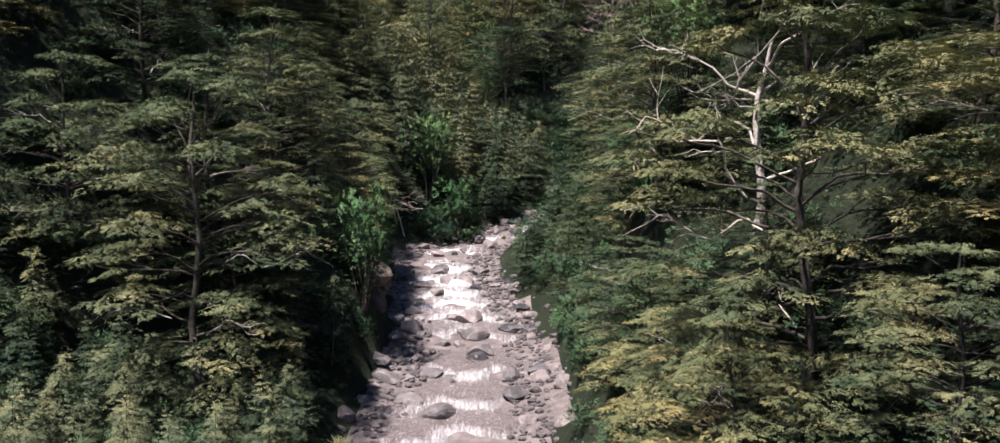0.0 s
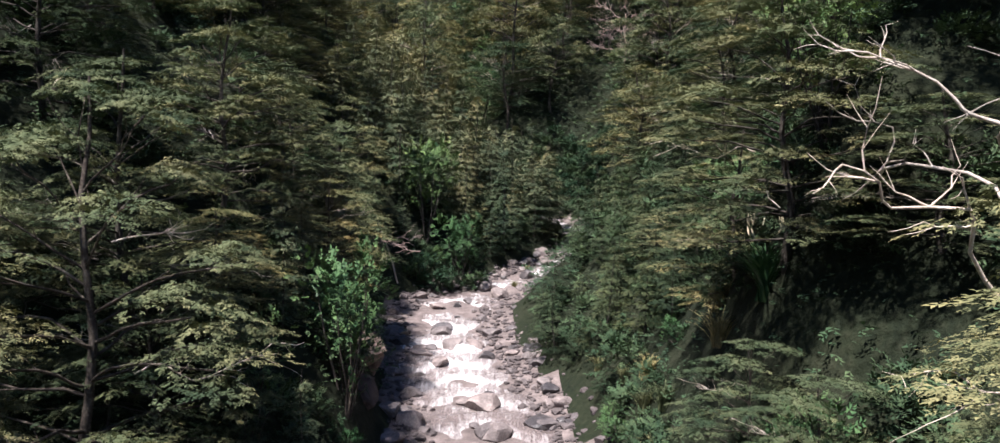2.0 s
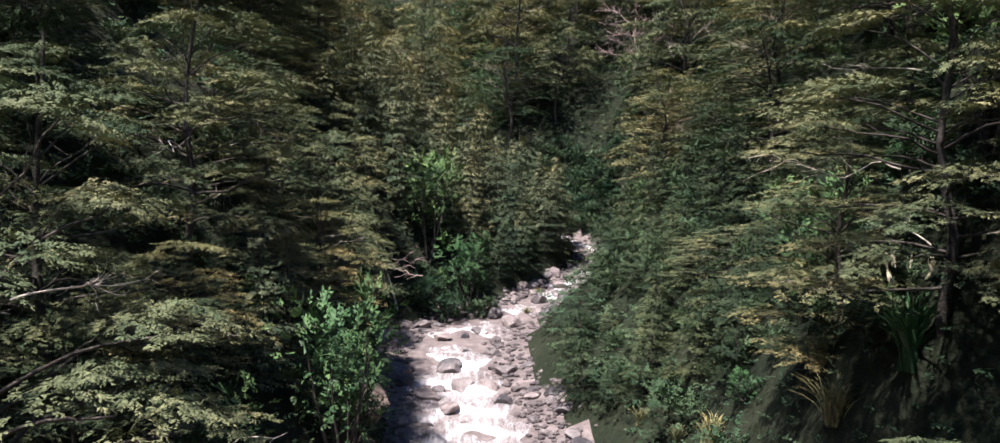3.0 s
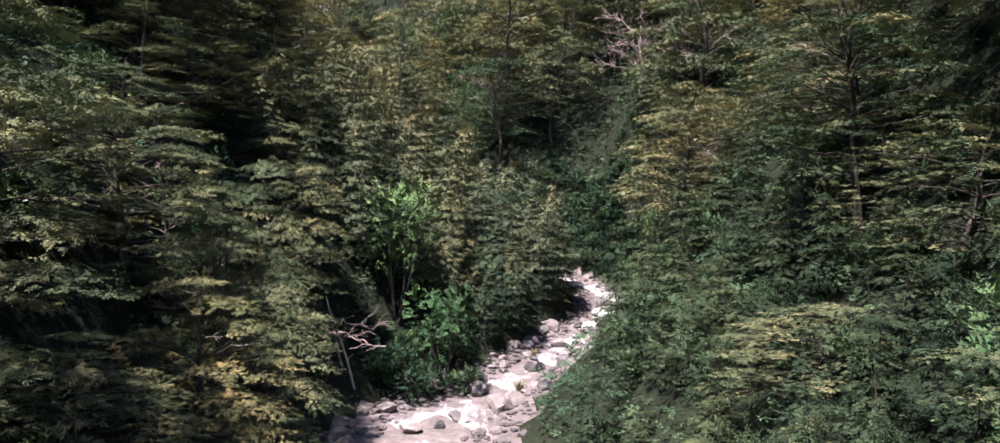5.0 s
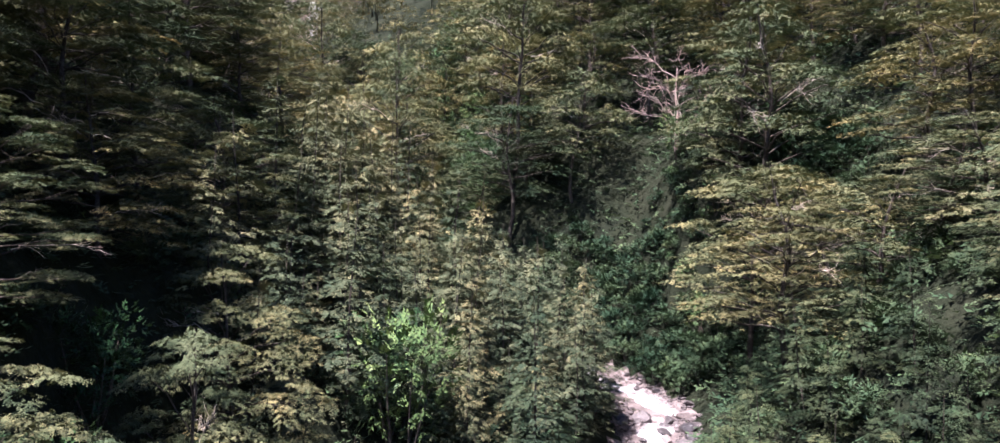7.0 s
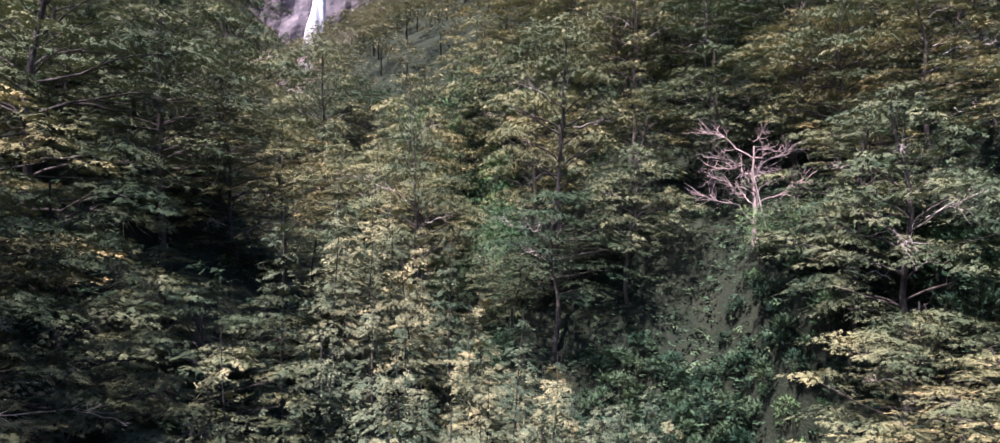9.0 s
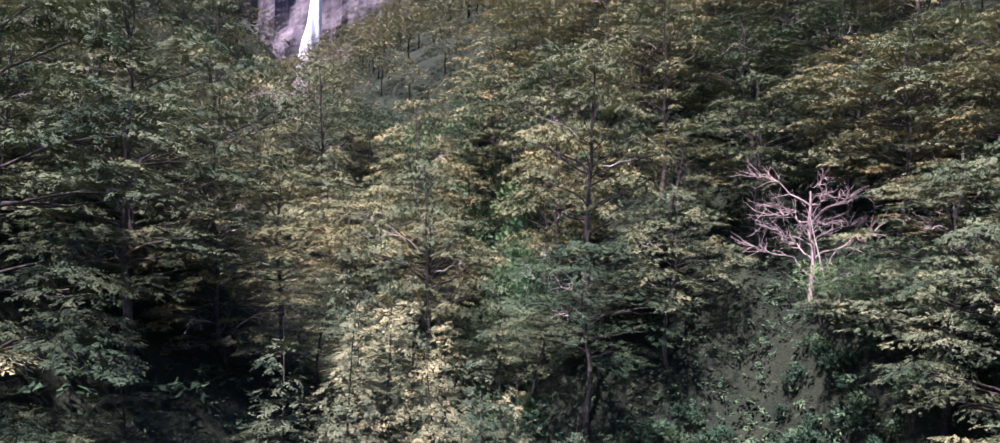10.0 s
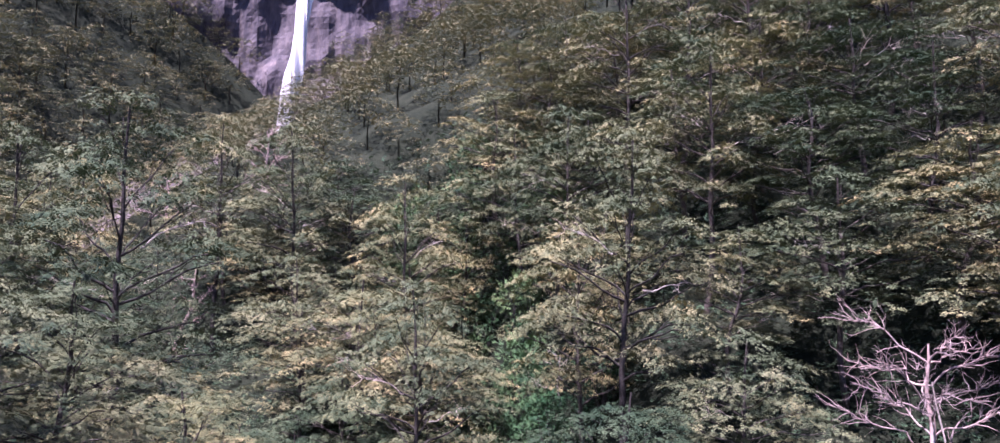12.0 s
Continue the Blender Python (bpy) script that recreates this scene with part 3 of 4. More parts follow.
def young_beech(height, spread, tiers, count, size, seed, name="young_beech", leaf=None):
    """A slender cone of level branches in many tiers, with a thin leader."""
    global rng
    keep, rng = rng, np.random.default_rng(seed)
    root = new(name)
    trunk = crooked((0, 0, -0.6), (rng.normal(0, 0.03) * height, rng.normal(0, 0.03) * height, height), 8, 0.02)
    chunks = [lobe(np.array((0, 0, height * 0.08)), spread * 0.46, height * 0.88, tiers, count, size, 0.95, tilt_by=0.18, width=0.55)]
    for k in range(16):
        f = rng.uniform(0.25, 1.0)
        o = np.array((np.interp(f * height, trunk[:, 2], trunk[:, 0]), np.interp(f * height, trunk[:, 2], trunk[:, 1]), f * height * 0.98))
        ang = rng.uniform(0, 6.28)
        d = np.array((math.cos(ang), math.sin(ang), 0.3))
        reach = spread * 0.5 * (1.05 - f)
        b = o + d * reach * np.linspace(0.5, 1.1, 4)[:, None]
        chunks.append(sprays(b, np.repeat(d[None], 4, 0), np.full(4, size * (1.1 - 0.4 * f)), 5, 0.3, heart=np.array((0, 0, height * 0.3))))
    part("trunk", tubes_mesh("trunk", [tube(trunk, np.linspace(height * 0.010, 0.008, 8), 5)], BARK), root)
    part("crown", leaf_mesh("crown", chunks, leaf or LEAF_YOUNG), root)
    rng = keep
    return root


def shrub(height, spread, count, size, seed, leaf, name="shrub", tilt=0.5, leaflets=6, width=0.6):
    """A rounded uneven bush of several leafy heads."""
    global rng
    keep, rng = rng, np.random.default_rng(seed)
    root = new(name)
    chunks, stems = [], []
    heads = 9
    for k in range(heads):
        ang = k * 2.399
        c = np.array((math.cos(ang) * spread * 0.28, math.sin(ang) * spread * 0.28, height * rng.uniform(0.12, 0.8))) * rng.uniform(0.75, 1.1)
        n = count // heads
        d = unit(rng.normal(0, 1, (n, 3)) + (0, 0, 0.35))
        rad = spread * rng.uniform(0.18, 0.3)
        chunks.append(sprays(c + d * rad * rng.uniform(0.5, 1.0, (n, 1)) * (1, 1, 0.9), d * (1, 1, 0.6) + (0, 0, 0.25), size * rng.uniform(0.7, 1.3, n), leaflets, tilt, width, heart=np.array((0, 0, height * 0.3))))
        stems.append(tube(crooked((0, 0, -0.4), c, 4, 0.08), (0.05, 0.04, 0.03, 0.015), 4))
    part("stem", tubes_mesh("stem", stems, BARK), root)
    part("leaves", leaf_mesh("leaves", chunks, leaf), root)
    rng = keep
    return root


# prototypes by kind; the first of each kind goes to a real place as well
BEECHES = [beech(*a) for a in ((14.0, 10.0, TALL, 8, 40, 0.22, 11, 3, 0.155), (12.5, 9.4, TALL, 8, 40, 0.22, 12, 2, 0.16), (11.5, 9.6, FULL, 7, 34, 0.22, 13, 3, 0.165))]
NEARS = [beech(*a) for a in ((15.0, 9.8, FULL, 9, 70, 0.18, 81, 4, 0.155, 3), (13.0, 9.4, FULL, 9, 66, 0.18, 82, 4, 0.155, 3), (11.0, 8.8, FULL, 9, 60, 0.175, 83, 3, 0.155, 3))]
MIDBEECHES = [beech(*a) for a in ((13.5, 10.4, HIGH, 8, 38, 0.26, 16, 2, 0.16, 1, 4), (12.0, 10.0, HIGH, 8, 38, 0.26, 17, 1, 0.165, 1, 4), (11.0, 10.4, HIGH, 8, 38, 0.26, 18, 2, 0.165, 1, 4), (12.5, 11.0, HIGH, 8, 38, 0.26, 19, 3, 0.16, 1, 4))]
YOUNGS = [young_beech(*a) for a in ((7.5, 4.2, 13, 1350, 0.26, 31), (6.2, 3.8, 12, 1200, 0.25, 32), (9.0, 4.8, 15, 1600, 0.28, 33), (4.6, 3.2, 10, 900, 0.23, 34))]
# darker-leaved young beeches: the right bank's shade is partly in their leaf colour
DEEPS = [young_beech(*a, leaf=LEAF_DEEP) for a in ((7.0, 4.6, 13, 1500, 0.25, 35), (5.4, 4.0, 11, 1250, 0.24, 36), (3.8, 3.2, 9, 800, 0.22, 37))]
GREENS = [shrub(3.4, 3.0, 460, 0.26, 41, LEAF_GREEN, "broadleaf_shrub", 0.3), shrub(2.4, 2.6, 380, 0.25, 42, LEAF_GREEN, "broadleaf_shrub", 0.3)]
DARKS = [shrub(2.6, 2.8, 300, 0.36, 43, LEAF_DARK, "dark_shrub", 0.3), shrub(1.8, 2.6, 260, 0.34, 44, LEAF_DARK, "dark_shrub", 0.3)]
LABELS = {"beech_tree": ("mature mountain beech with flat olive foliage tiers", "tree", "beech trees on the valley slopes"),
          "young_beech": ("slender young beech with level feathery branches", "tree", "young beeches beside the stream"),
          "broadleaf_shrub": ("bright green broadleaf shrub on the slope", "shrub", "shrubs on the slopes"),
          "dark_shrub": ("dark green leafy shrub under the beeches", "shrub", "shrubs on the slopes")}
used = set()


def plant(proto, x, y, scale=1.0, turn=None, sink=0.2, tall=1.0):
    """Sets a plant on the slope: the prototype itself the first time, then copies."""
    z = float(land(x, y)) - sink
    if x < 3 and y < 135:
        top = max(v[2] for v in proto.children[-1].bound_box) * scale * tall
        roof = max(9 + 0.27 * y + 1.6 * max(0.0, -17 - x), z + 3)
        if z + top > roof:
            fit = (roof - z) / top
            scale, tall = scale * fit ** 0.6, tall * fit ** 0.4
    m = pose(x, y, z, rng.uniform(-3, 3), rng.uniform(-3, 3), rng.uniform(0, 360) if turn is None else turn) @ Matrix.Diagonal((scale, scale, scale * tall, 1))
    if proto in used:
        ob = copy_thing(proto, m)
    else:
        used.add(proto)
        tagged(proto, *LABELS[proto.name.split(".")[0]])
        proto.matrix_basis = m
        ob = proto
    return ob


taken = {}


def free(x, y, gap):
    """Whether nothing grows too near; marks the place as taken."""
    cx, cy = int(x // 6), int(y // 6)
    for i in (-1, 0, 1):
        for j in (-1, 0, 1):
            for px, py, pg in taken.get((cx + i, cy + j), ()):
                if (px - x) ** 2 + (py - y) ** 2 < (0.5 * (gap + pg)) ** 2:
                    return False
    taken.setdefault((cx, cy), []).append((x, y, gap))
    return True


def from_stream(x, y):
    """Metres past the bank, and whether on the left bank."""
    d = x - float(np.interp(y, Y, XR))
    return abs(d) - float(np.interp(y, Y, WR)), d < 0


def grow(kinds, x0, x1, y0, y1, gap, tries, near, far, scale=(0.8, 1.2), side=None, tall=1.0):
    n = 0
    for _ in range(tries):
        x, y = rng.uniform(x0, x1), rng.uniform(y0, y1)
        if gap > 4 and (158 < y < 210 and abs(x + 4.5 + (y - 172) * 0.4) < 5.4 or 134 < y < 160 and -12 < x < -1):
            continue
        a, left = from_stream(x, y)
        if 72 < y < 120 and a < (1.0 if left else 4.2):
            continue
        if not near < a < far or (side is not None and left != side) or not free(x, y, gap * rng.uniform(0.85, 1.15)):
            continue
        plant(kinds[int(rng.integers(len(kinds)))], x, y, rng.uniform(*scale), tall=tall)
        n += 1
    return n


# ---- single plants that stand out ----
def dead_tree(height, spread, boughs, seed, material, name="dead_tree", forks=7):
    """A leafless tree: crooked trunk and forked boughs."""
    global rng
    keep, rng = rng, np.random.default_rng(seed)
    root = new(name)
    line = crooked((0, 0, -0.6), (rng.normal(0, 0.5), rng.normal(0, 0.5), height * 0.8), 9, 0.06)
    part("trunk", tubes_mesh("trunk", [tube(line, np.linspace(height * 0.024, 0.05, 9), 7)], material), root)
    for k in range(boughs):
        f = 0.3 + 0.7 * (k + 0.5) / boughs
        ang = k * 2.399 + rng.uniform(-0.4, 0.4)
        o = line[min(8, int(f * 8))]
        e = o + np.array((math.cos(ang), math.sin(ang), rng.uniform(0.15, 0.7))) * spread * 0.5 * rng.uniform(0.7, 1.1) * (1.15 - 0.5 * f)
        part("bough", tubes_mesh("bough", dead_bough(o, e, height * 0.0065, forks), material), root)
    rng = keep
    return root


def stand(ob, x, y, turn=0, scale=1.0, gap=3.0, sink=0.2, tip=(0, 0)):
    free(x, y, gap)
    ob.matrix_basis = pose(x, y, float(land(x, y)) - sink, tip[0], tip[1], turn) @ Matrix.Diagonal((scale, scale, scale, 1))
    return ob


tagged(stand(dead_tree(9.5, 10, 15, 51, TWIG, forks=16), 19.0, 140.5, 30, 1.2, 6.0), "large leafless pinkish grey tree on the slope", "dead tree", "dead trees")
tagged(stand(dead_tree(8.0, 10, 7, 52, DEADWOOD), 9.8, 31.5, 200, 1.15, 4.0), "dead bleached tree with twisted pale boughs", "dead tree", "dead trees")
tagged(stand(dead_tree(7.0, 4.5, 12, 53, TWIG, forks=14), -39, 226, 0, 2.0, 6.0), "leafless pinkish tree on the ridge", "dead tree", "dead trees")
tagged(stand(dead_tree(7.0, 5.0, 12, 54, TWIG, forks=14), -56, 231, 60, 1.9, 6.0), "leafless pinkish tree on the ridge", "dead tree", "dead trees")
tagged(stand(dead_tree(8.5, 3.6, 12, 55, TWIG, forks=14), -45, 201, 120, 1.7, 5.0), "slender leafless pinkish tree above the stream", "dead tree", "dead trees")
tagged(stand(dead_tree(7.0, 6.0, 7, 56, DEADWOOD), -13.5, 83.0, 80, 0.6, 2.0), "dead bleached tree among young beeches", "dead tree", "dead trees")
tagged(stand(dead_tree(6.5, 5.0, 7, 57, DEADWOOD), 0.5, 171, 10, 1.0, 3.0), "grey leafless tree in the gully", "dead tree", "dead trees")

tagged(stand(dead_tree(6.0, 9.0, 9, 58, DEADWOOD, forks=10), -24.5, 119, 40, 0.65, 3.0, 0.3, (24, 14)), "low bleached dead tree with sprawling pale boughs", "dead tree", "dead trees")


def snag(length, seed, name="dead_pole"):
    """A bare standing pole with a few stubs."""
    global rng
    keep, rng = rng, np.random.default_rng(seed)
    root = new(name)
    line = crooked((0, 0, -0.4), (0, 0, length), 6, 0.03)
    part("stem", tubes_mesh("stem", [tube(line, np.linspace(0.09, 0.03, 6), 6)], DEADWOOD), root)
    for k in range(3):
        i = int(rng.integers(2, 5))
        part("stub", tubes_mesh("stub", [tube(crooked(line[i], line[i] + rng.normal(0, 0.25, 3) + (0, 0, 0.2), 3, 0.05), (0.03, 0.02, 0.012), 4)], DEADWOOD), root)
    rng = keep
    return root


for x, y, ln, tip, turn in ((-10.9, 86.8, 4.6, (4, -12), 0), (-10.1, 86.2, 4.8, (-3, -17), 0), (19.8, 139.0, 6.5, (0, -14), 10), (18.6, 139.5, 5.0, (4, -8), 40), (-3.2, 150.5, 4.5, (0, 12), 0)):
    tagged(stand(snag(ln, int(ln * 10)), x, y, turn, 1.0, 0.8, 0.1, tip), "bare bleached pole leaning on the bank", "dead pole", "dead poles")


def brush_pile(seed):
    """A heap of flood-tossed dead branches."""
    global rng
    keep, rng = rng, np.random.default_rng(seed)
    root = new("driftwood_pile")
    for k in range(22):
        a = rng.uniform(0, 6.28)
        o = np.array((*rng.normal(0, 1.4, 2), rng.uniform(0.1, 0.9)))
        e = o + np.array((math.cos(a), math.sin(a), rng.uniform(-0.1, 0.55))) * rng.uniform(1.2, 3.0)
        part("branch", tubes_mesh("branch", dead_bough(o, e, 0.05, 4), TWIG), root)
    rng = keep
    return root


tagged(stand(brush_pile(61), -12.6, 86.0, 0, 1.0, 3.0, 0.0), "tangled heap of grey dead branches on the bank", "driftwood")


def blade_clump(height, blades, seed, leaf, name, width=0.05, plume=False):
    """Long arching blades from one foot."""
    global rng
    keep, rng = rng, np.random.default_rng(seed)
    root = new(name)
    t = np.linspace(0, 1, 5)
    verts, faces = [], []
    for k in range(blades):
        a, out, h, w = rng.uniform(0, 6.28), rng.uniform(0.15, 0.75) * height, height * rng.uniform(0.6, 1.0), width * rng.uniform(0.7, 1.3)
        d, side = np.array((math.cos(a), math.sin(a), 0)), np.array((-math.sin(a), math.cos(a), 0))
        mid = d * (out * t ** 1.6)[:, None] + np.array((0, 0, 1.0)) * (h * (t * 1.45 - 0.55 * t ** 2.4))[:, None] + rng.normal(0, 0.08, 3) * (1, 1, 0)
        half = side * (w * (1.02 - t) ** 0.6)[:, None]
        n = 10 * k
        verts.append(np.concatenate([mid - half, mid + half]))
        faces.extend([[n + i, n + i + 1, n + 6 + i, n + 5 + i] for i in range(4)])
    part("foliage", mesh_from("foliage", np.concatenate(verts), np.array(faces), leaf), root)
    if plume:
        for k in range(14):
            a = rng.uniform(0, 6.28)
            o = np.array((math.cos(a) * 0.5, math.sin(a) * 0.3, height * rng.uniform(0.9, 1.2)))
            part("plume", tubes_mesh("plume", [tube(crooked(o, o + (*rng.normal(0, 0.1, 2), 0.3), 5, 0.05), (0.008, 0.022, 0.028, 0.02, 0.004), 6)], PLUME), root, "cream feathery flower plume")
    rng = keep
    return root


tagged(stand(blade_clump(1.9, 150, 71, LEAF_GREEN, "flax_clump", 0.05, True), 7.2, 40.6, 0, 1.2, 2.0), "green sword-leaved clump with cream flower plumes", "flax")
TUSSOCKS = [blade_clump(1.1, 130, 72, LEAF_STRAW, "tussock", 0.016), blade_clump(0.9, 120, 73, LEAF_STRAW, "tussock", 0.016)]
LABELS["tussock"] = ("straw-yellow grass tussock on the stream bank", "tussock", "tussocks on the bank")
for x, y, k in ((4.6, 45.5, 1.3), (5.4, 47.5, 1.2), (5.0, 50.0, 1.1), (5.6, 52.5, 1.2), (4.9, 55.0, 1.0), (4.2, 59.5, 0.9), (-6.6, 33.5, 1.3), (-7.0, 36.0, 1.0), (0.4, 89.0, 1.0), (2.0, 97.5, 0.8), (6.4, 43.0, 1.3), (7.2, 46.0, 1.4), (-2.6, 91.0, 0.9)):
    free(x, y, 0.9)
    plant(TUSSOCKS[int(rng.integers(2))], x, y, k, sink=0.05)

# broad-leaved shrubs that catch the light on the banks
for x, y, k, tall in ((-8.6, 94.6, 1.5, 1.35), (-8.0, 92.6, 1.2, 1.2), (-7.2, 90.6, 1.0, 1.0), (-4.6, 90.4, 1.0, 1.0), (-8.0, 46.6, 0.8, 1.1), (-8.2, 48.6, 0.9, 1.2), (-8.4, 51.0, 0.7, 1.0), (17.5, 72.0, 1.2, 1.1), (16.0, 79.0, 1.2, 1.1)):
    free(x, y, 2.0)
    plant(GREENS[int(rng.integers(2))], x, y, k, tall=tall)
for x, y, k in ((-6.8, 87.6, 1.35), (-5.6, 88.6, 1.0), (-8.2, 88.2, 1.2), (-3.4, 89.6, 0.9), (-11.0, 60.5, 1.2), (-10.4, 64.0, 1.3)):
    free(x, y, 1.8)
    plant(DARKS[int(rng.integers(2))], x, y, k)

# trees that stand out, by the slope that they stand on: place and height of the top
def set_trees(kinds, rows, wide=1.0, gap=4.6):
    for x, y, top in rows:
        free(x, y, gap)
        k = kinds[int(rng.integers(len(kinds)))]
        z = float(land(x, y)) - 0.3
        h = max(v[2] for v in k.children[-1].bound_box)
        s = (top - z) / h
        plant(k, x, y, min(max(s, 0.75), 1.2) * wide, sink=0.3, tall=s / min(max(s, 0.75), 1.2) / wide)


# the last two are added, tall enough to throw shade on the left slope
set_trees(NEARS, ((-14.0, 37.5, 21), (-15.0, 43.0, 23), (-14.0, 50.0, 23), (-14.8, 56.0, 25), (-14.4, 62.0, 26), (-14.8, 68.0, 28.5), (-18.5, 75.0, 31), (-19.0, 83.5, 37), (-20.5, 91.0, 34),
                  (-20.5, 39.5, 25), (-20.0, 47.0, 28), (-21.0, 53.5, 30), (-21.0, 60.0, 31), (-22.0, 67.5, 34), (-24.5, 79.0, 41), (-12.8, 40.5, 17), (-12.8, 46.0, 17), (-26.0, 44.5, 33), (-26.0, 52.0, 35)))
set_trees(NEARS, ((8.4, 22.0, 18), (9.0, 27.5, 16), (10.5, 35.5, 20), (7.8, 40.0, 20.8), (7.4, 46.0, 20.5), (13.5, 41.0, 27), (12.5, 50.0, 24), (14.0, 31.0, 22), (14.0, 24.0, 22), (13.0, 17.0, 18), (9.0, 16.0, 15)))
set_trees(NEARS[2:], ((5.9, 19.5, 13.8), (6.1, 23.6, 13.4), (5.5, 28.0, 12.0), (5.8, 32.5, 14.0), (5.6, 36.5, 14.0)))
set_trees(NEARS[2:], ((-12.0, 54.5, 17.5), (-11.4, 60.5, 20), (-11.8, 66.5, 24.5), (-13.0, 69.5, 26), (-13.0, 72.0, 23), (-14.0, 79.0, 28), (-14.0, 85.5, 30)))
set_trees(BEECHES, ((14.6, 63.5, 23), (15.0, 71.5, 28.5), (9.8, 65.5, 18.5), (16.0, 92.0, 37), (20.5, 88.0, 36), (13.4, 95.5, 29), (21.0, 112.0, 39), (21.5, 118.5, 45), (20.0, 124.5, 46), (20.0, 130.5, 45), (20.5, 105.0, 36), (17.5, 80.5, 29), (17.5, 114.0, 32)), 1.12)
set_trees(NEARS, ((-25.5, 113.5, 49), (-21.0, 112.5, 41), (-24.0, 119.5, 46), (-28.0, 106.0, 50), (-26.0, 98.0, 45), (-17.5, 117.0, 37), (-21.5, 103.0, 37), (-18.0, 98.0, 31), (-22.0, 86.0, 40), (-30.5, 112.0, 55), (-18.5, 107.0, 34)))
set_trees(MIDBEECHES, ((1.0, 159.0, 52), (10.8, 152.0, 52), (8.0, 144.0, 44), (3.0, 148.5, 36), (-2.6, 148.0, 32), (12.0, 161.5, 58), (12.5, 170.0, 63), (21.0, 157.0, 62), (26.0, 147.0, 57), (25.0, 138.5, 55), (18.5, 149.0, 50.5), (-14.6, 188.5, 49), (-20.8, 186.0, 46),
                       (2.0, 177.0, 58.5), (-2.0, 188.5, 59), (-3.0, 199.0, 70), (4.5, 168.0, 53), (19.0, 166.5, 66)), 1.1, 6.9)

counts = [
    grow(DARKS, 6, 26, 110, 140, 1.25, 6000, 0.2, 14, (0.6, 1.0), False),
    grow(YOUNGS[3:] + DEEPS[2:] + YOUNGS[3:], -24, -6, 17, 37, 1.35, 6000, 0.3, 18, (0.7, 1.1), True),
    grow(YOUNGS, -17, 9, 86, 132, 2.3, 9000, 0.8, 36, (0.95, 1.3), True),
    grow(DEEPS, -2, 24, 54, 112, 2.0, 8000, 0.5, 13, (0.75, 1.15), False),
    grow(BEECHES, -34, -15, 40, 134, 5.4, 12000, 5, 40, (0.8, 1.05), True),
    grow(BEECHES, 12, 32, 14, 134, 5.2, 12000, 7, 34, (0.85, 1.1), False),
    grow(MIDBEECHES, -40, 44, 134, 206, 6.9, 16000, 4, 90, (0.9, 1.3), False),
    grow(MIDBEECHES, -56, -16, 134, 206, 5.8, 9000, 2.0, 34, (0.8, 1.1), True),
    grow(GREENS, -19, 4, 160, 210, 1.5, 6000, 3, 70, (0.8, 1.3), False),
    grow(DARKS, -20, 25, 136, 152, 1.7, 3000, 0.2, 10, (0.8, 1.2), False),
    grow(YOUNGS[:2] + YOUNGS[3:], -12, -7, 37, 84, 2.2, 1500, 0.6, 5, (0.4, 0.7), True),
    grow(GREENS * 2 + DARKS, -20, 20, 17, 130, 1.8, 2500, 0.3, 6, (0.5, 0.9)),
]
print("planted", counts)
# bushes that cling to the steep bank at the bend
for _ in range(900):
    x, y = rng.uniform(6, 24), rng.uniform(116, 137)
    a = from_stream(x, y)[0]
    if 4.5 < a - 1.1 * max(y - 126, 0) < 10.5 and math.hypot(x - 19, y - 129) > 1.6 and free(x + 500, y, 0.85):
        plant((DARKS + DARKS + GREENS)[int(rng.integers(6))], x, y, rng.uniform(0.5, 0.8), sink=0.5)



# ---- thicket under the trees, past counting ----
def thicket_mesh(kinds, patches):
    """Joined bushes and saplings: (x0, x1, y0, y1, gap, nearest, furthest, smallest, largest)."""
    shapes, mats = [], []
    for k in kinds:
        me = next(c for c in k.children if c.name.startswith(("leaves", "crown"))).data
        co, nor = np.empty(len(me.vertices) * 3, np.float32), np.empty(len(me.vertices) * 3, np.float32)
        me.vertices.foreach_get("co", co)
        me.attributes["custom_normal"].data.foreach_get("vector", nor)
        if me.materials[0] not in mats:
            mats.append(me.materials[0])
        shapes.append((co.reshape(-1, 3), nor.reshape(-1, 3), mats.index(me.materials[0])))
    verts, normals, index = [], [], []
    for x0, x1, y0, y1, gap, near, far, small, large in patches:
        for _ in range(int((x1 - x0) * (y1 - y0) / gap ** 2 * 6)):
            x, y = rng.uniform(x0, x1), rng.uniform(y0, y1)
            a, left = from_stream(x, y)
            if not near < a < far or (72 < y < 120 and a < (1.2 if left else 4.2)) or not free(x + 2000, y, gap):
                continue
            v, nor, i = shapes[int(rng.integers(len(shapes)))]
            ang, k = rng.uniform(0, 6.28), rng.uniform(small, large)
            turn = np.array(((math.cos(ang), -math.sin(ang), 0), (math.sin(ang), math.cos(ang), 0), (0, 0, 1)))
            verts.append(v @ turn.T * k + (x, y, float(land(x, y)) - 0.3))
            normals.append(nor @ turn.T)
            index.append(np.full(len(v) // 3, i, np.int32))
    me = leaf_mesh("thicket", list(zip(verts, normals)), mats[0])
    for m in mats[1:]:
        me.materials.append(m)
    me.polygons.foreach_set("material_index", np.concatenate(index))
    print("thicket", len(verts))
    return me


tagged(new("thicket", thicket_mesh(DARKS, [(-26, 26, 20, 134, 2.6, 1.0, 16, 0.7, 1.05), (10, 26, 52, 112, 2.0, 9.0, 22, 0.7, 1.1), (-20, 16, 24, 60, 2.0, 0.6, 10, 0.5, 0.8)])), "dense dark green saplings and bushes under the beeches", "thicket", kind="stuff")


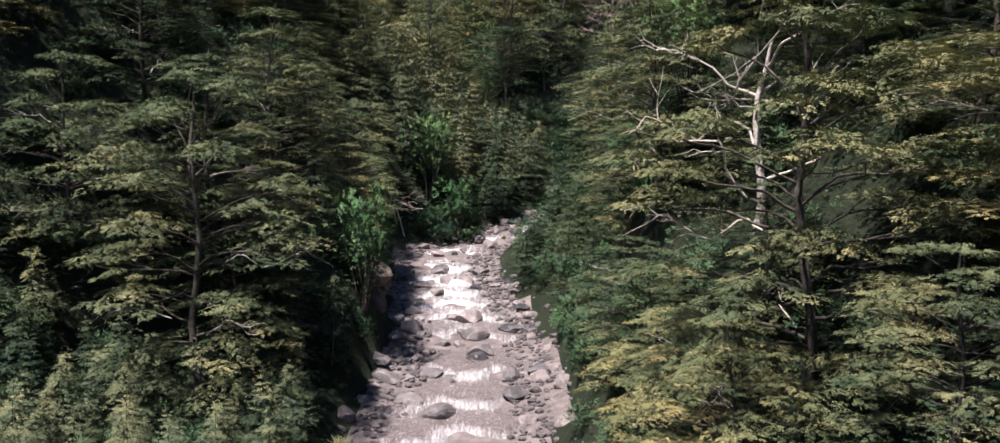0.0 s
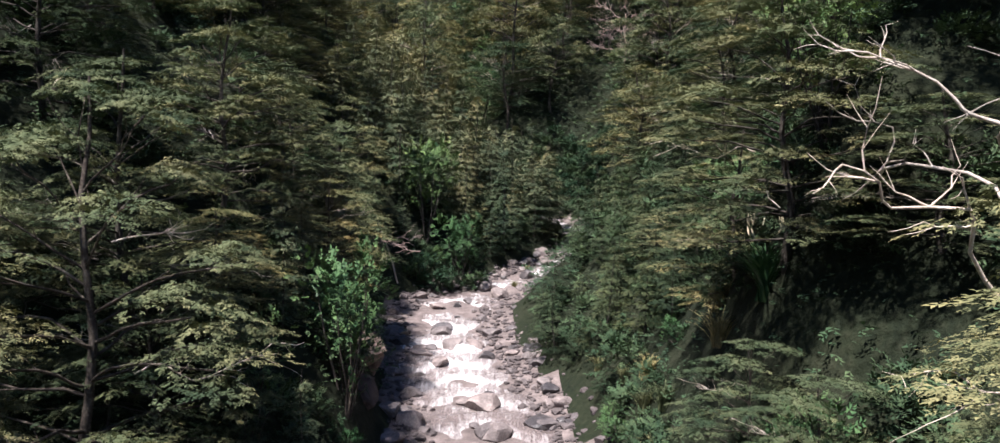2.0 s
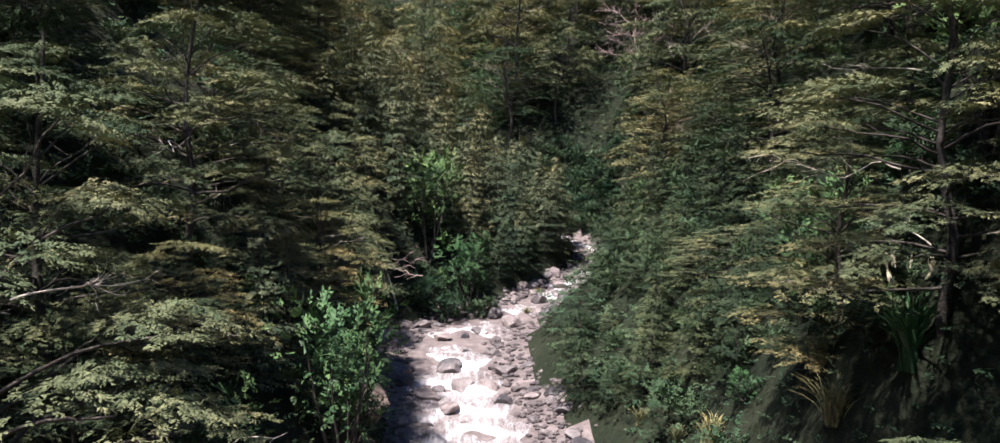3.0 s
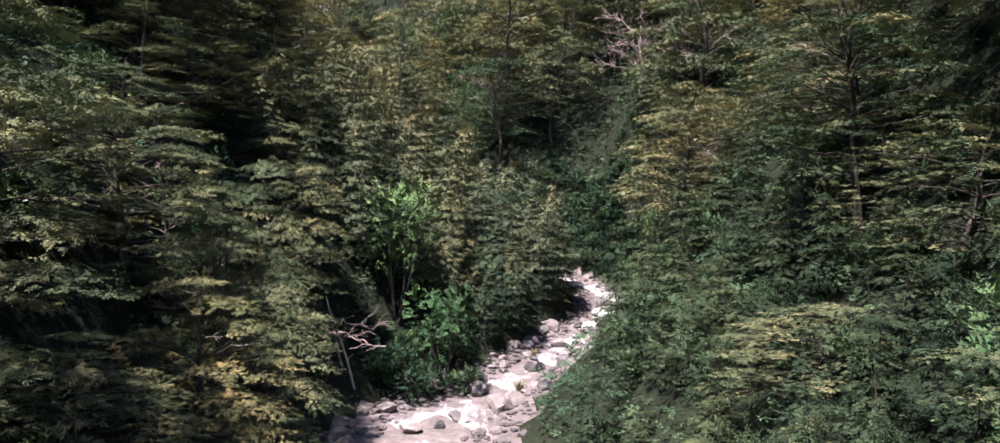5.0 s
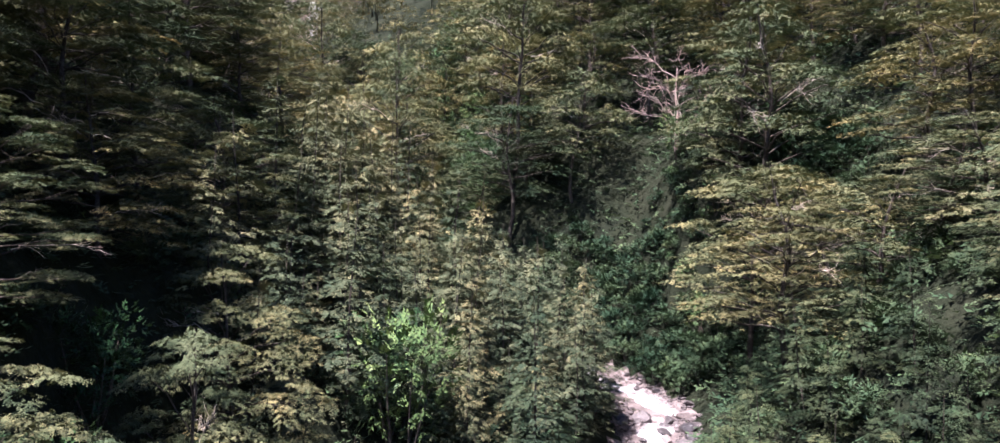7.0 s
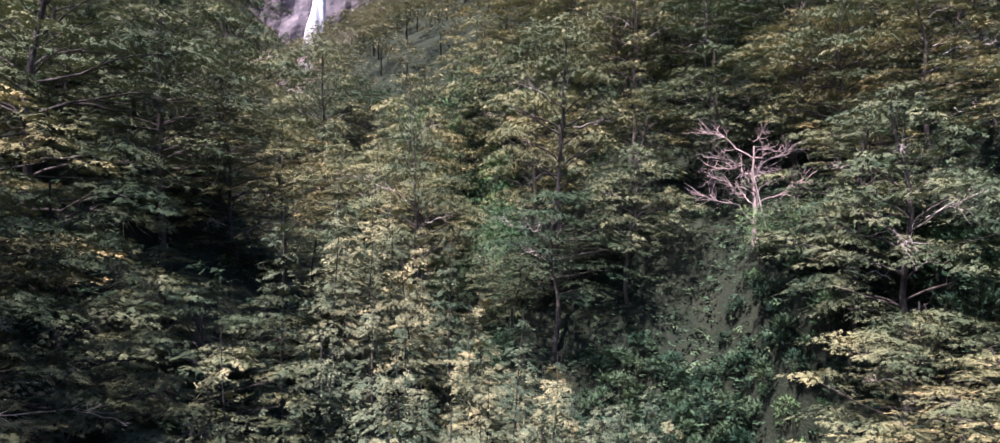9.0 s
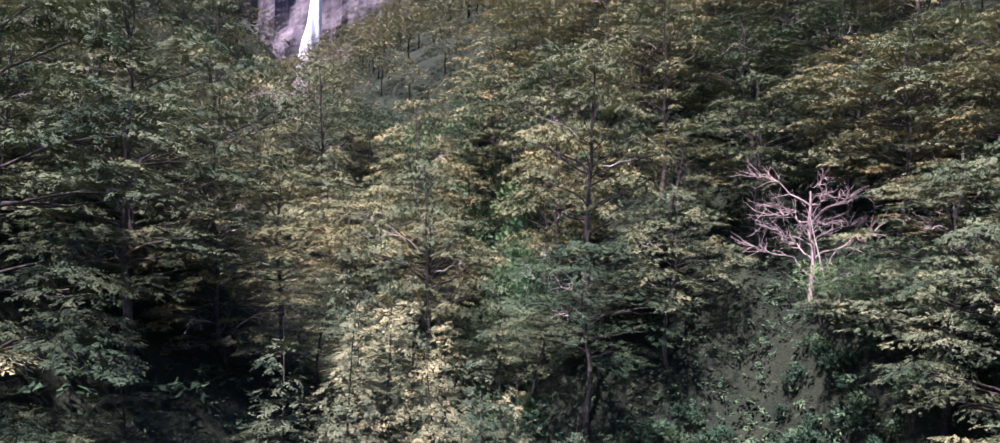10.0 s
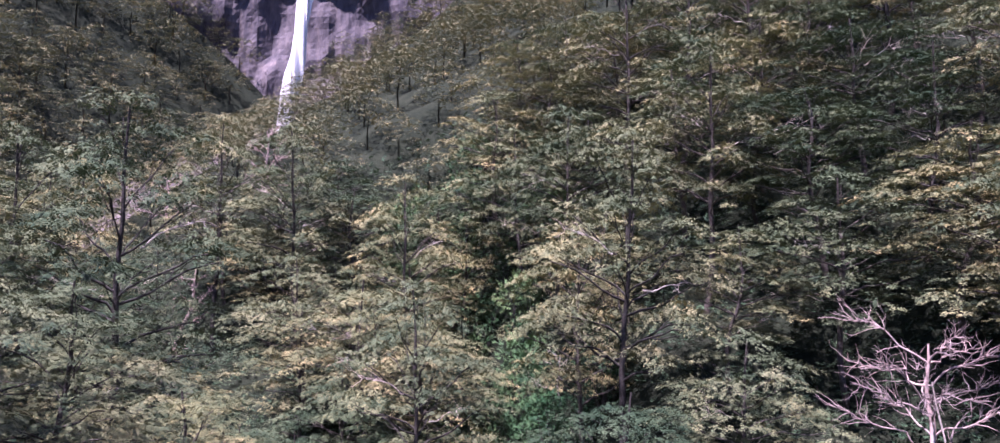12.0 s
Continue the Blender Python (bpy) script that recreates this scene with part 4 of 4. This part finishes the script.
# ---- the forest further off, past counting ----
def forest_mesh(stands):
    """Joined trees: (x0, x1, y0, y1, gap, nearest, furthest, side, size)."""
    global rng
    shapes = []
    for h, sp, rings in ((11.5, 9.8, HIGH), (10.0, 9.4, HIGH), (9.0, 9.6, HIGH[:6])):
        stick = np.array(((0, 0, -1.0), (0.2, 0.1, h)))
        shapes.append(pads(*tiered_crown(h, sp, rings, 5, stick, 0.165)[:3], 8, 0.46, 3, 0.78))
    tv, tq = tube(crooked((0, 0, -1), (0.3, 0.2, 4.5), 6, 0.05), np.linspace(0.18, 0.10, 6), 4)
    stem = tv[np.concatenate([tq[:, [0, 1, 2]], tq[:, [0, 2, 3]]]).ravel()]
    leaves, normals, stems = [], [], []
    for x0, x1, y0, y1, gap, near, far, side, big in stands:
        for _ in range(int((x1 - x0) * (y1 - y0) / gap ** 2 * 9)):
            x, y = rng.uniform(x0, x1), rng.uniform(y0, y1)
            a, left = from_stream(x, y)
            if not near < a < far or (side is not None and left != side) or not free(x, y, gap):
                continue
            c, s_, k = math.cos(a * 9), math.sin(a * 9), rng.uniform(0.72, 1.3) * big
            turn = np.array(((c, -s_, 0), (s_, c, 0), (0, 0, 1))) * k
            at = np.array((x, y, float(land(x, y)) - 0.3))
            v, nor = shapes[int(rng.integers(3))]
            leaves.append(v @ turn.T + at)
            normals.append(nor @ turn.T / k)
            stems.append(stem @ turn.T + at)
    v = np.concatenate(leaves + stems)
    me = leaf_mesh("far_forest", [(v, np.concatenate(normals + [np.tile((0.3, 0.95, 0.0), (sum(len(q) for q in stems), 1))]))], LEAF_FAR)
    me.materials.append(BARK)
    n = sum(len(l) for l in leaves) // 3
    idx = np.zeros(len(v) // 3, dtype=np.int32)
    idx[n:] = 1
    me.polygons.foreach_set("material_index", idx)
    print("far trees", len(leaves), "triangles", len(v) // 3)
    return me


FAR_STANDS = [(-95, -60, 150, 250, 5.6, 1.5, 60, True, 1.1), (-75, -30, 198, 260, 5.4, 1.5, 50, True, 1.05), (-150, -70, 200, 345, 6.2, 1.5, 80, True, 1.2), (-80, 75, 206, 335, 6.4, 1.5, 150, False, 1.1),
              (32, 70, 60, 204, 6.5, 5, 110, False, 1.1), (-66, -36, 40, 150, 6.5, 20, 60, True, 1.1), (-45, 50, -64, -16, 9, 4, 40, None, 1)]
tagged(new("far_forest", forest_mesh(FAR_STANDS)), "beech forest covering the far valley slopes", "forest", kind="stuff")


# ---- cliff and waterfall at the valley's head ----
def cliff_mesh():
    xs, zs = np.arange(-170, 60, 2.0), np.arange(60, 250, 2.0)
    X, Z = np.meshgrid(xs, zs)
    D = np.empty_like(X)
    for i in range(X.shape[0]):
        for j in range(X.shape[1]):
            p = Vector((X[i, j] * 0.05, 0.3, Z[i, j] * 0.02))
            D[i, j] = 7 * noise.noise(p) + 4 * noise.noise(p * 3.1) + 2.0 * noise.noise(Vector((X[i, j] * 0.35, 2.0, Z[i, j] * 0.12)))
    YY = 345 + D + 0.0012 * (X + 55) ** 2 * -1 + (Z - 60) * 0.06
    nx, ny = len(xs), len(zs)
    i, j = np.meshgrid(np.arange(ny - 1), np.arange(nx - 1), indexing="ij")
    q = np.stack([i * nx + j, i * nx + j + 1, (i + 1) * nx + j + 1, (i + 1) * nx + j], -1).reshape(-1, 4)
    return mesh_from("cliff", np.stack([X, YY, Z], -1).reshape(-1, 3), q, CLIFF, smooth=False)


tagged(new("cliff", cliff_mesh()), "sheer dark grey rock cliff at the head of the valley", "cliff", kind="structure")


def fall_mesh():
    zs, cs = np.arange(84, 190, 0.8), np.linspace(-1, 1, 15)
    t = (190 - zs) / 106
    w = 2.0 + 0.6 * t ** 2
    X = -54 + 0.14 * (zs[:, None] - 103) + cs[None] * w[:, None] + 0.5 * np.sin(zs[:, None] * 0.21 + cs[None] * 4)
    YY = 335 - 5 * t[:, None] - 1.6 * (1 - cs[None] ** 2) + 0.4 * np.sin(zs[:, None] * 0.6 + cs[None] * 9)
    Z = np.repeat(zs[:, None], 15, 1)
    i, j = np.meshgrid(np.arange(len(zs) - 1), np.arange(14), indexing="ij")
    q = np.stack([i * 15 + j, i * 15 + j + 1, (i + 1) * 15 + j + 1, (i + 1) * 15 + j], -1).reshape(-1, 4)
    return mesh_from("waterfall", np.stack([X, YY, Z], -1).reshape(-1, 3), q, FALL, smooth=True)


tagged(new("waterfall", fall_mesh()), "tall white waterfall plunging down the cliff", "waterfall", kind="structure")


# ---- undergrowth ----
def undergrowth_mesh():
    n = 84000
    y, x = 8 + 214 * rng.uniform(0, 1, n) ** 1.7, rng.uniform(-48, 45, n)
    d = np.abs(x - np.interp(y, Y, XR)) - np.interp(y, Y, WR)
    k = (d > 0.6) & (d < 60)
    x, y = x[k], y[k]
    base = np.stack([x, y, land(x, y) + rng.uniform(0.15, 1.0, len(x)) ** 1.5 * 2.6 * (0.45 + 0.55 * np.abs(np.sin(x * 0.9 + y * 0.5) * np.cos(y * 0.8 - x * 0.4)))], -1)
    a = rng.uniform(0, 6.28, len(x))
    ahead = np.stack([np.cos(a), np.sin(a), rng.uniform(-0.2, 0.4, len(x))], -1)
    return leaf_mesh("undergrowth", [sprays(base, ahead, rng.uniform(0.6, 1.2, len(x)) * (0.36 + 0.5 * smooth((y - 40) / 80)), 5, 0.35, 0.62, heart=base.mean(axis=0) * 0 + np.stack([x, y, land(x, y) - 1.5], -1).repeat(5, 0), rounding=0.6)], LEAF_DARK)


tagged(new("undergrowth", undergrowth_mesh()), "dense dark fern and leaf undergrowth on the slopes", "undergrowth", kind="stuff")
